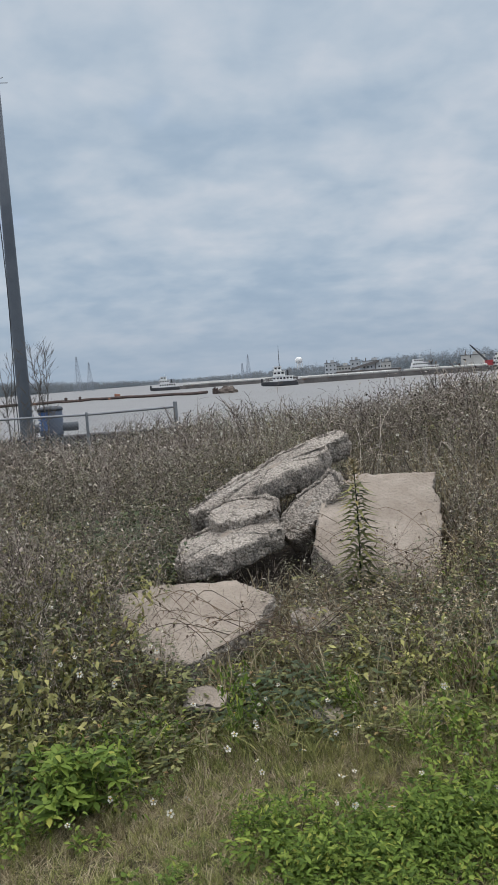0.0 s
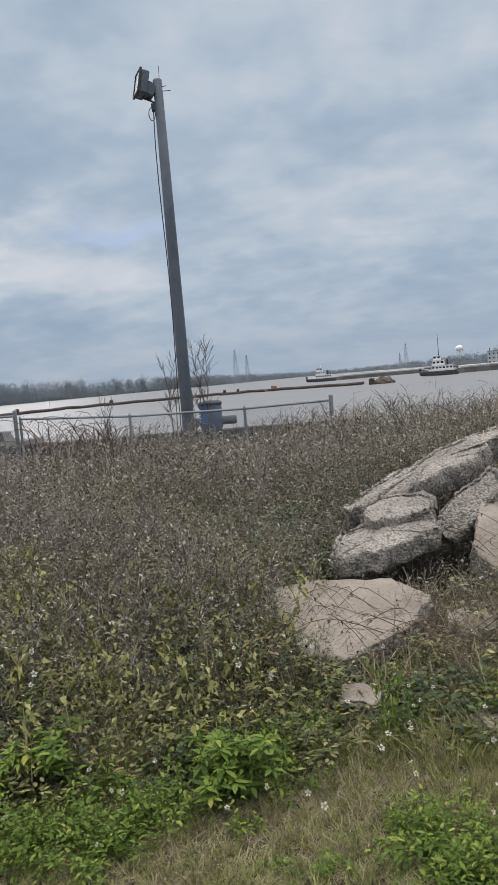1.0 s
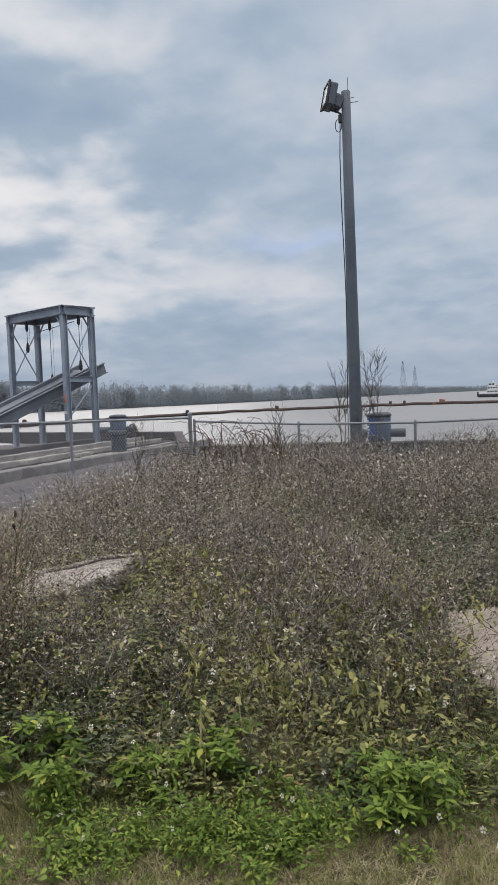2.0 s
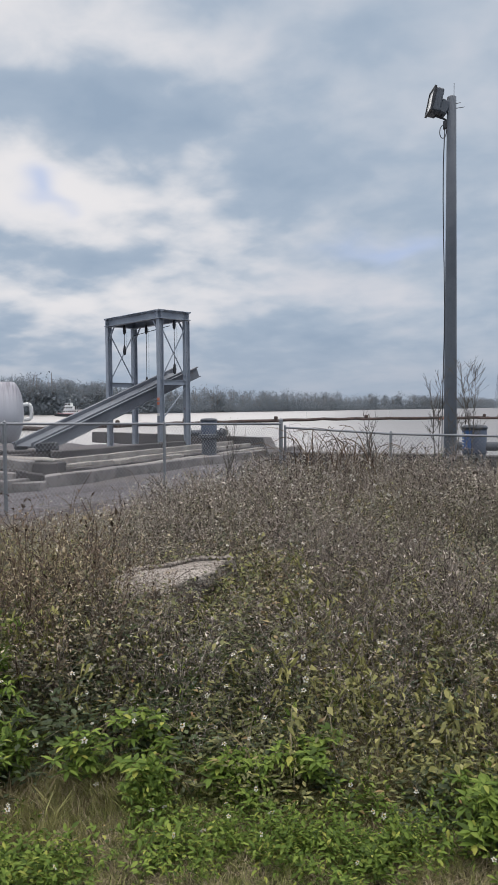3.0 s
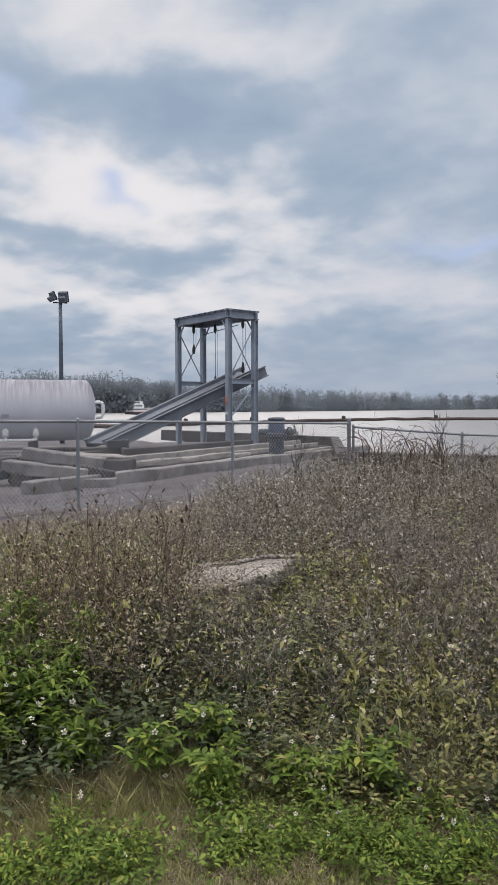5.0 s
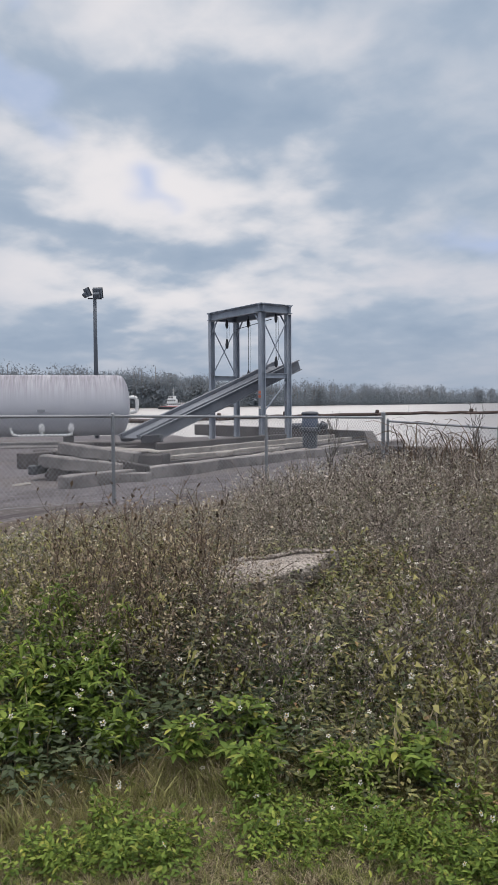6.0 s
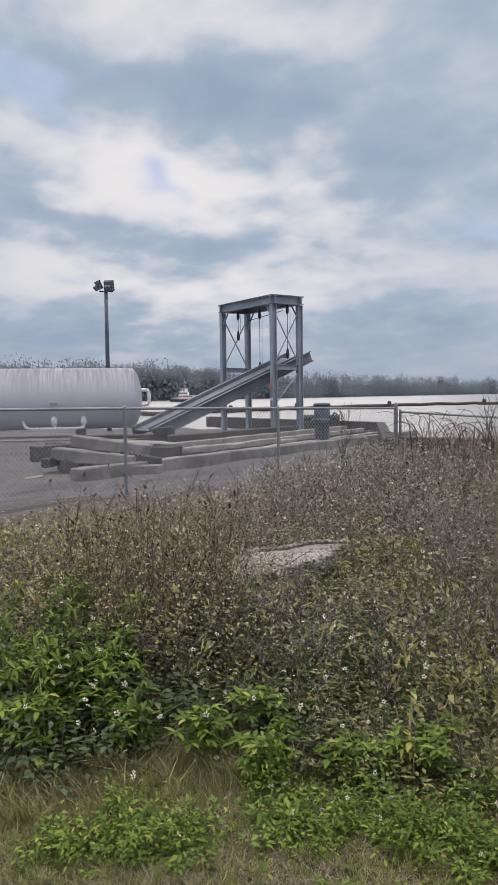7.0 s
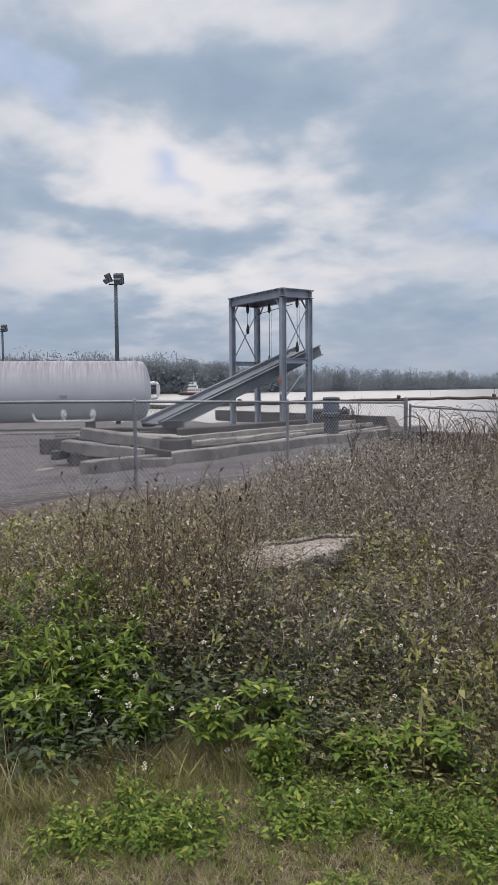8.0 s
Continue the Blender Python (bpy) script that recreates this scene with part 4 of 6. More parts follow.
broken_slab("concrete_slab", [(-0.60, -0.30), (-0.42, -0.70), (0.22, -0.80), (0.36, -0.50), (0.55, 0.17), (0.52, 0.36), (0.60, 0.57), (-0.11, 0.58), (-0.45, 0.24)], 0.27,
            (0.97, 6.0, 0.42), (30, 3, 4), "pale broad concrete slab leaning on the rubble heap", 0.02, 1)
broken_slab("concrete_slab", [(-0.97, -0.06), (-0.55, -0.16), (-0.1, -0.20), (0.25, -0.26), (0.46, -0.20), (0.60, -0.10), (0.90, -0.09), (0.92, 0.10), (0.62, 0.14), (0.3, 0.20), (-0.5, 0.15), (-0.94, 0.04)], 0.26,
            (0.16, 6.65, 0.81), (7, -14.5, 39), "long broken concrete slab tilted up out of the rubble heap", 0.034, 2, lumpy=0.026)
broken_slab("concrete_slab", [(-0.42, -0.22), (-0.1, -0.3), (0.4, -0.12), (0.44, 0.2), (0.1, 0.32), (-0.3, 0.24)], 0.20,
            (-0.26, 5.66, 0.43), (10, -8, 12), "ragged concrete block with exposed aggregate on the rubble heap", 0.032, 3, lumpy=0.026)
broken_slab("concrete_slab", [(-0.26, -0.15), (0.05, -0.2), (0.3, -0.1), (0.28, 0.2), (-0.1, 0.24), (-0.28, 0.1)], 0.15,
            (-0.13, 5.92, 0.585), (14, -4, 16), "thin flaking concrete block lying on a larger one", 0.032, 4, lumpy=0.026)
broken_slab("concrete_slab", [(-0.55, 0.30), (-0.42, -0.1), (-0.15, -0.55), (0.08, -0.58), (0.42, -0.2), (0.52, 0.25), (0.25, 0.5), (-0.3, 0.42)], 0.16,
            (-0.47, 4.72, 0.13), (10, 2, -4), "flat tan concrete slab at the foot of the heap", 0.02, 5)
broken_slab("concrete_slab", [(-0.52, -0.14), (-0.23, -0.2), (0.25, -0.13), (0.42, 0.05), (0.12, 0.19), (-0.34, 0.24), (-0.5, 0.12)], 0.20,
            (-3.40, 4.38, 0.50), (14, -11, 46), "pale concrete slab half hidden in the weeds", 0.03, 6, lumpy=0.022)
broken_slab("concrete_slab", [(-0.45, -0.3), (0.3, -0.32), (0.5, 0.1), (0.2, 0.36), (-0.4, 0.3)], 0.22,
            (-3.42, 3.62, 0.14), (16, -4, 50), "concrete lump overgrown by weeds", 0.04, 7)
broken_slab("rock", [(-0.11, -0.06), (0.06, -0.09), (0.12, 0.03), (0.0, 0.10), (-0.1, 0.06)], 0.12, (-0.33, 3.80, -0.02), (22, 4, 10), "small tan rock half sunk in the weeds", 0.025, 8, "rock")
broken_slab("rock", [(-0.14, -0.08), (0.1, -0.1), (0.15, 0.05), (0.0, 0.12), (-0.12, 0.08)], 0.14, (0.30, 4.62, 0.10), (18, -4, 30), "small grey rock in the dry weeds", 0.03, 9, "rock")
broken_slab("rock", [(-0.1, -0.06), (0.09, -0.07), (0.1, 0.05), (-0.05, 0.08)], 0.1, (0.28, 3.62, -0.06), (14, 4, 70), "small grey rock in the dry weeds", 0.025, 10, "rock")
broken_slab("concrete_slab", [(-0.30, -0.13), (0.0, -0.17), (0.34, -0.09), (0.36, 0.12), (0.0, 0.16), (-0.28, 0.13)], 0.26, (0.40, 6.16, 0.53), (30, -36, 14), "rough concrete chunk wedged between the slabs", 0.032, 11, lumpy=0.026)


# ---------------------------------------------------------------- fences
def ground_z(p):
    return float(land(np.array(p[0]), np.array(p[1])))


def chain_panel(a, b, top_a, top_b, low_a, low_b, wire=0.0034, pitch=0.075):
    """Two sets of slanting wires between two posts."""
    n = (Vector(b) - Vector(a)).length
    high = (top_a - low_a + top_b - low_b) / 2
    side = Vector((b[1] - a[1], a[0] - b[0], 0)).normalized()
    bm = bmesh.new()

    def at(u, v, off):
        t = u / n
        lo, hi = low_a + (low_b - low_a) * t, top_a + (top_b - top_a) * t
        return Vector((a[0] + (b[0] - a[0]) * t, a[1] + (b[1] - a[1]) * t, lo + (hi - lo) * v / high)) + side * off

    run = high / 1.15
    k = -run
    while k < n:
        for s in (1, -1):
            u0, u1 = (k, k + run) if s > 0 else (k + run, k)
            v0, v1 = 0.0, high
            pts = []
            for u, v, uu, vv in ((u0, v0, u1, v1), (u1, v1, u0, v0)):
                if u < 0:
                    v, u = v + (vv - v) * (0 - u) / (uu - u), 0.0
                elif u > n:
                    v, u = v + (vv - v) * (n - u) / (uu - u), n
                pts.append((u, v))
            if abs(pts[0][0] - pts[1][0]) > 0.01:
                tube(at(*pts[0], 0.004 * s), at(*pts[1], 0.004 * s), wire, 3, bm=bm)
        if 0 < k < n:
            tube(at(k, high, 0), at(k + 0.012, high + 0.05, 0), wire, 3, bm=bm)
        k += pitch
    return bm


def build_fence(posts, tops, label, post_r=0.03, corner=()):
    root = thing("chain_link_fence", (0, 0, 0), label, "fence", "yard fences")
    for i, (p, t) in enumerate(zip(posts, tops)):
        g = ground_z(p) - 0.25
        r = 0.045 if i in corner else post_r
        h = t + (0.10 if i in corner else 0.03)
        bm = tube((p[0], p[1], g), (p[0], p[1], h), r, 10)
        tube((p[0], p[1], h), (p[0], p[1], h + 0.03), r * 1.15, 10, r * 0.5, bm=bm)
        part("post", bm, M["galv"], root)
    for i in range(len(posts) - 1):
        a, b = posts[i], posts[i + 1]
        part("top_rail", tube((*a, tops[i]), (*b, tops[i + 1]), 0.024, 8), M["galv"], root)
        part("tension_wire", tube((*a, ground_z(a) + 0.06), (*b, ground_z(b) + 0.06), 0.003, 4), M["wire"], root)
        part("chain_link", chain_panel(a, b, tops[i] - 0.01, tops[i + 1] - 0.01, ground_z(a) + 0.05, ground_z(b) + 0.05), M["wire"], root, "woven wire mesh")
    return root


side_posts = [(-9.86 + 0.84 * k, 8.5 + 3.165 * k) for k in range(-3, 3)]
build_fence(side_posts, [1.56, 1.52, 1.48, 1.44, 1.37, 1.30], "galvanised chain-link fence beside the gravel yard", 0.03, (5,))
river_posts = [(-8.12, 14.92), (-5.79, 15.29), (-3.38, 15.68), (-1.58, 15.97)]
build_fence(river_posts, [1.22, 1.09, 1.05, 1.08], "galvanised chain-link fence along the river side", 0.03, (3,))


# ---------------------------------------------------------------- flood lights
def flood_head(parent, at, turn, s=1.0):
    m = pose(*at, *turn)

    def put(bm):
        bmesh.ops.transform(bm, matrix=m, verts=bm.verts)
        return bm
    bm = box((0.20 * s, 0.46 * s, 0.52 * s), (0.0, 0, 0), bevel=0.03 * s)
    box((0.24 * s, 0.34 * s, 0.30 * s), (0.18 * s, 0, -0.10 * s), (0, 18, 0), 0.03 * s, bm)
    head = part("lamp_housing", put(bm), M["pole"], parent)
    bm = bmesh.new()
    for size, off in (((0.05, 0.50, 0.035), 0.255), ((0.05, 0.50, 0.035), -0.255)):
        box(tuple(x * s for x in size), (-0.11 * s, 0, off * s), bm=bm)
    for off in (0.235, -0.235):
        box((0.05 * s, 0.035 * s, 0.50 * s), (-0.11 * s, off * s, 0), bm=bm)
    part("bezel", put(bm), M["dark"], head)
    part("lens", put(box((0.02 * s, 0.43 * s, 0.47 * s), (-0.105 * s, 0, 0))), M["lens"], head, "pale glass lens")
    return head


def big_light_pole():
    b = polar(16.44, 17.43)
    g = ground_z(b)
    root = thing("flood_light_pole", (b.x, b.y, g), "tall grey pole with one flood light and a loose cable", "light pole", "flood light poles")
    top = 8.37 - g
    part("pole", lathe([(0.152, -0.3), (0.146, 0.5), (0.12, top * 0.6), (0.10, top), (0.07, top + 0.02)], 16), M["pole"], root, smooth=True)
    left = Vector((-math.cos(radians(16)), -math.sin(radians(16)), 0))
    h = left * 0.34 + Vector((0, 0, top - 0.08))
    flood_head(root, (h.x, h.y, h.z), (0, 12, 32), 0.98)
    arm = path_tube([left * 0.08 + Vector((0, 0, top - 0.50)), left * 0.20 + Vector((0, 0, top - 0.42)), left * 0.36 + Vector((0, 0, top - 0.36))], 0.022)
    tube(left * 0.06 + Vector((0, 0, top - 0.30)), left * 0.30 + Vector((0, 0, top - 0.40)), 0.018, 6, bm=arm)
    box((0.12, 0.10, 0.16), left * 0.12 + Vector((0, 0, top - 0.58)), (0, 0, 16), 0.01, arm)
    part("bracket", arm, M["dark"], root)
    pts = [left * 0.14 + Vector((0, 0, top - 0.6))]
    for i in range(1, 11):
        t = i / 10
        pts.append(left * (0.155 + 0.02 * math.sin(9 * t)) + Vector((0, 0.01 * math.sin(5 * t), (top - 0.6) * (1 - t))))
    part("cable", path_tube(pts, 0.011), M["dark"], root)
    loop = [left * (0.18 + 0.07 * math.sin(a)) + Vector((0, 0, top - 0.72 + 0.14 * math.cos(a))) for a in np.linspace(0, 5.4, 12)]
    part("cable_loop", path_tube(loop, 0.009), M["dark"], root)
    part("lightning_rod", tube((0.05, 0, top), (0.055, 0, top + 0.30), 0.006, 5), M["dark"], root)
    part("step_peg", tube((0.05, 0, top - 0.25), (0.26, 0.08, top - 0.23), 0.008, 5), M["dark"], root)
    part("step_peg", tube((0.05, 0, top - 0.16), (0.18, 0.05, top - 0.13), 0.008, 5), M["dark"], root)


def far_light_pole(b, d, top, s=1.0):
    p = polar(b, d)
    root = thing("flood_light_pole", (p.x, p.y, -0.1), "slim dark pole carrying twin flood lights", "light pole", "flood light poles")
    part("pole", lathe([(0.11 * s, 0), (0.085 * s, top * 0.7), (0.075 * s, top)], 12), M["pole"], root, smooth=True)
    c = polar(b - 90, 1.0)
    part("crossarm", tube(c * -0.3 * s + Vector((0, 0, top)), c * 0.3 * s + Vector((0, 0, top)), 0.03 * s, 6), M["dark"], root)
    flood_head(root, (*(c * 0.12 * s).to_2d(), top + 0.24 * s), (0, 15, b - 110), 0.85 * s)
    flood_head(root, (*(c * -0.32 * s).to_2d(), top + 0.26 * s), (0, 25, b + 200), 0.72 * s)


big_light_pole()
far_light_pole(49.72, 36.0, 6.5, 1.05)
far_light_pole(57.6, 52.0, 5.45, 0.9)


# ---------------------------------------------------------------- mooring bollards
def bollard(b, d, top, turn, label, s=1.0, labelled=True):
    p = polar(b, d)
    g = ground_z(p)
    root = thing("mooring_bollard", (p.x, p.y, g), label, "bollard", "mooring bollards", turn)
    root.scale = (s, s, 1)
    h = top - g
    part("body", lathe([(0.34, -0.1), (0.34, 0.05), (0.25, 0.08), (0.25, h - 0.46)], 20), M["lid"], root, smooth=False)
    jacket = part("jacket", lathe([(0.265, h - 0.62), (0.27, h - 0.60), (0.27, h - 0.06), (0.26, h - 0.05)], 24), M["blue"], root, "faded blue jacket", True)
    part("cap", lathe([(0.285, h - 0.07), (0.29, h - 0.03), (0.25, h + 0.015), (0.1, h + 0.03)], 24), M["lid"], root, smooth=True)
    part("horn", tube((0.2, 0, h - 0.46), (0.60, 0, h - 0.46), 0.10, 12), M["lid"], root)
    part("horn", tube((-0.2, 0, h - 0.46), (-0.60, 0, h - 0.46), 0.10, 12), M["lid"], root)
    if not labelled:
        part("vent_pipe", path_tube([(0.3, -0.2, h - 0.62), (0.46, -0.2, h - 0.3), (0.56, -0.2, h - 0.34), (0.62, -0.2, h - 0.7)], 0.025, 6), M["lid"], root)
        part("collar", lathe([(0.30, h - 0.66), (0.36, h - 0.62), (0.36, h - 0.52), (0.29, h - 0.48)], 20), M["lid"], root)
        return root
    bm = bmesh.new()
    verts = []
    for i in range(9):
        a = radians(165 + i * 12)
        verts.append([bm.verts.new((0.274 * math.cos(a), 0.274 * math.sin(a), h + z)) for z in (-0.50, -0.10)])
    for p0, p1 in zip(verts, verts[1:]):
        bm.faces.new((p0[0], p1[0], p1[1], p0[1]))
    part("label_patch", bm, M["label_blue"], jacket, "bright blue label")
    for i, (w, z) in enumerate(((0.13, -0.16), (0.10, -0.23), (0.15, -0.30), (0.09, -0.37), (0.12, -0.44))):
        ang = 205 + (i % 2) * 6
        part("lettering_bar", box((0.008, w, 0.03), (0.276 * math.cos(radians(ang)), 0.276 * math.sin(radians(ang)), h + z), (0, 0, ang)), M["paper"], jacket, "white bar of worn lettering")
    return root


bollard(14.72, 18.0, 1.21, 10, "dark iron mooring bollard in a faded blue jacket")
bollard(34.05, 25.5, 1.29, 20, "blue-grey mooring bollard with short horns near the ramp frame", 1.0, False)


# ---------------------------------------------------------------- concrete beams in the yard
def long_beam(a, b, top, high, wide, mat, label, name="concrete_beam", bevel=0.02):
    a, b = Vector((*a, 0)), Vector((*b, 0))
    n, mid = (b - a).length, (a + b) / 2
    ang = math.degrees(math.atan2(b.y - a.y, b.x - a.x))
    bm = box((n, wide, high), (0, 0, 0), (0, 0, 0), bevel)
    bmesh.ops.subdivide_edges(bm, edges=[e for e in bm.edges if e.calc_length() > n * 0.8], cuts=max(4, int(n / 0.35)))
    for v in bm.verts:
        q = v.co * 1.7 + Vector((top, wide, n))
        v.co += Vector((0, noise.noise(q), noise.noise(q + Vector((5, 1, 2))))) * 0.018
    ob = finish(name, bm, mat)
    ob.matrix_world = pose(mid.x, mid.y, top - high / 2, 0, 0, ang)
    return tagged(ob, label, "beam", "yard beams")


long_beam((-12.25, 9.3), (-13.15, 25.5), 0.23, 0.42, 0.30, M["beam"], "long low grey concrete kerb beam on the gravel")
long_beam((-13.2, 12.3), (-15.0, 26.5), 0.12, 0.24, 0.20, M["lumber"], "long pale weathered timber lying on the gravel")
# added dark filler: stands in for the dark gap between two timbers
long_beam((-13.75, 12.5), (-15.7, 26.8), 0.12, 0.26, 0.26, M["beam_dark"], "long dark filler added for the dark gap between the pale timbers")
long_beam((-14.25, 12.7), (-16.2, 27.0), 0.20, 0.30, 0.14, M["lumber"], "long pale weathered timber laid on edge")
# a second added filler that darkens the next gap
long_beam((-14.9, 12.9), (-16.7, 27.2), 0.15, 0.30, 0.34, M["beam_dark"], "long dark filler added for the dark gap between the pale timbers")
long_beam((-15.4, 13.0), (-17.2, 27.3), 0.27, 0.36, 0.14, M["lumber"], "long pale weathered timber laid on edge")
long_beam((-16.8, 11.6), (-17.6, 24.2), 0.38, 0.55, 0.4, M["beam_dark"], "dark stained concrete beam behind the timbers")
long_beam((-22.3, 19.3), (-19.2, 18.7), 0.12, 0.3, 0.7, M["beam"], "pale concrete sill near the foot of the ramp")
long_beam((-9.9, 17.6), (-1.0, 18.6), 0.50, 0.75, 0.35, M["beam_dark"], "dark dock kerb along the river edge", "dock_kerb")
long_beam((-16.6, 29.2), (-10.5, 18.8), 0.36, 0.6, 0.35, M["beam_dark"], "dark dock kerb along the river edge", "dock_kerb")
long_beam((-30.0, 33.0), (-16.6, 29.4), 0.34, 0.6, 0.4, M["beam_dark"], "dark dock kerb behind the ramp frame", "dock_kerb")


def short_beam(b0, d0, z0, b1, d1, z1, w, h, mat, label):
    a, b = polar(b0, d0, z0), polar(b1, d1, z1)
    n = (b - a).length
    bm = box((n, w, h), bevel=0.025)
    bmesh.ops.subdivide_edges(bm, edges=[e for e in bm.edges if e.calc_length() > n * 0.6], cuts=5)
    for v in bm.verts:
        v.co += Vector((noise.noise(v.co * 3), noise.noise(v.co * 4 + Vector((3, 0, n))), noise.noise(v.co * 4 + Vector((7, 2, n))))) * 0.03
    ob = finish("concrete_beam", bm, mat)
    d = b - a
    ob.matrix_world = Matrix.Translation((a + b) / 2) @ pose(0, 0, 0, 0, 0, math.degrees(math.atan2(d.y, d.x))) @ pose(0, 0, 0, 0, -math.degrees(math.asin(d.z / n)), 0)
    return tagged(ob, label, "beam", "stacked beams")


short_beam(53.6, 17.3, 0.05, 52.0, 17.2, 0.05, 0.5, 0.40, M["beam_dark"], "short dark concrete block under the stacked beams")
short_beam(54.1, 17.4, 0.40, 48.4, 16.6, 0.22, 0.34, 0.28, M["beam"], "weathered concrete beam stacked across other beams")
short_beam(52.6, 19.2, 0.56, 47.2, 17.9, 0.36, 0.34, 0.28, M["beam"], "weathered concrete beam stacked across other beams")
short_beam(53.5, 18.2, 0.12, 47.0, 17.2, 0.06, 0.5, 0.34, M["beam_dark"], "dark concrete beam at the bottom of the stack")
short_beam(51.6, 16.8, -0.02, 46.4, 16.2, 0.02, 0.34, 0.34, M["beam"], "grey concrete beam lying before the stack")
short_beam(49.4, 16.9, 0.34, 46.4, 16.7, 0.16, 0.30, 0.26, M["beam_dark"], "broken dark beam end jutting from the stack")
short_beam(47.2, 18.3, 0.22, 45.0, 18.1, 0.22, 0.70, 0.46, M["beam_dark"], "dark concrete block holding a pale plank")
short_beam(50.4, 19.3, 0.54, 46.0, 18.6, 0.49, 0.30, 0.08, M["lumber"], "pale weathered plank on a dark block")
short_beam(49.8, 18.8, 0.53, 45.5, 18.2, 0.48, 0.26, 0.07, M["lumber"], "pale weathered plank on a dark block")
short_beam(54.4, 22.8, 0.10, 53.3, 22.9, 0.10, 0.5, 0.42, M["beam_dark"], "dark concrete block on the gravel")
short_beam(53.1, 22.6, 0.12, 51.9, 22.7, 0.12, 0.5, 0.44, M["beam"], "grey concrete block on the gravel")
short_beam(51.8, 23.6, 0.22, 45.6, 23.2, 0.24, 0.40, 0.50, M["beam_dark"], "dark concrete beam lying on the gravel")
short_beam(53.0, 20.4, 0.06, 51.8, 20.2, 0.06, 0.4, 0.36, M["beam_dark"], "dark concrete block behind the stack")
short_beam(56.2, 16.2, -0.02, 55.0, 16.4, -0.02, 0.09, 0.06, M["lumber"], "loose board lying on the gravel")
short_beam(46.6, 23.0, 0.56, 45.2, 22.8, 0.60, 0.3, 0.24, M["dark"], "black rubbish heap on a beam end")
short_beam(54.8, 17.0, 0.24, 53.8, 17.6, 0.20, 0.2, 0.2, M["dark"], "charred beam end jutting from the stack")
short_beam(44.6, 19.8, 0.23, 43.0, 20.6, 0.23, 0.2, 0.12, M["lumber"], "short pale timber offcut on the beams")
short_beam(41.0, 20.9, 0.23, 40.2, 21.3, 0.23, 0.26, 0.12, M["lumber"], "short pale timber offcut on the beams")
short_beam(37.2, 22.6, 0.23, 36.2, 23.2, 0.23, 0.22, 0.12, M["lumber"], "short pale timber offcut on the beams")


# ---------------------------------------------------------------- storage tank
def storage_tank():
    right = polar(48.15, 31.2, 1.54)
    turn = 232.0
    root = thing("storage_tank", (right.x, right.y, right.z), "long white horizontal storage tank with dark grime streaks", "tank", turn=turn)
    n, r = 11.5, 1.2
    prof = []
    for a in np.linspace(0, math.pi / 2, 8):
        prof.append((max(0.02, r * math.sin(a)), -0.42 * math.cos(a)))
    prof += [(r, x) for x in np.linspace(0.8, n - 0.8, 7)]
    for a in np.linspace(math.pi / 2, 0, 8):
        prof.append((max(0.02, r * math.sin(a)), n - 0.4 + 0.42 * math.cos(a)))
    shell = part("shell", lathe([(q, h) for q, h in prof], 48, axis="X"), M["tank"], root, smooth=True)
    for x in (1.9, 3.0, 7.4):
        bm = bmesh.new()
        tube((x, 0.84, -1.12), (x, 0.84, -0.62), 0.06, 10, bm=bm)
        tube((x - 0.11, 0.84, -0.92), (x + 0.11, 0.84, -0.92), 0.10, 10, bm=bm)
        tube((x, 0.80, -0.78), (x, 1.02, -0.78), 0.11, 10, bm=bm)
        part("valve", bm, M["white"], root, "white valve under the tank")
    part("drain_pipe", path_tube([(1.9, 0.84, -1.1), (2.1, 0.86, -1.13), (3.9, 0.86, -1.13), (4.08, 0.86, -1.06), (4.14, 0.85, -0.82), (4.28, 0.80, -0.72), (4.40, 0.76, -0.8)], 0.05, 8), M["white"], root, "white pipe")
    part("end_pipe", path_tube([(-0.35, -0.1, 0.3), (-0.62, -0.1, 0.32), (-0.72, -0.1, 0.25), (-0.74, -0.1, -0.05), (-0.70, -0.1, -0.25), (-0.45, -0.1, -0.3)], 0.075, 10), M["white"], root, "white bent pipe")
    for x in (2.0, 9.0):
        part("saddle", box((0.4, 1.3, 0.75), (x, -0.15, -r - 0.18), bevel=0.02), M["beam"], root)
    part("plate", box((0.28, 0.01, 0.16), (3.0, r * 0.99, -0.15), (9, 0, 0)), M["galv"], shell, "small grey name plate")
    return root


tank = storage_tank()
p = polar(53.5, 31.5)
bm = box((13.0, 3.6, 0.3), bevel=0.02)
pad = finish("concrete_pad", bm, M["beam"])
pad.matrix_world = pose(*(tank.matrix_world @ Vector((5.4, 0.2, 0))).to_2d(), -0.10, 0, 0, 52.0)
tagged(pad, "grey concrete pad under the tank saddles", "pad")


# ---------------------------------------------------------------- ramp and its lifting frame
GA, GC, GB = Vector((-18.33, 23.85, 0)), Vector((-22.05, 25.15, 0)), Vector((-18.0, 25.15, 0))
GD = GB + GC - GA
ALONG, ACROSS = (GC - GA).normalized(), (GB - GA).normalized()


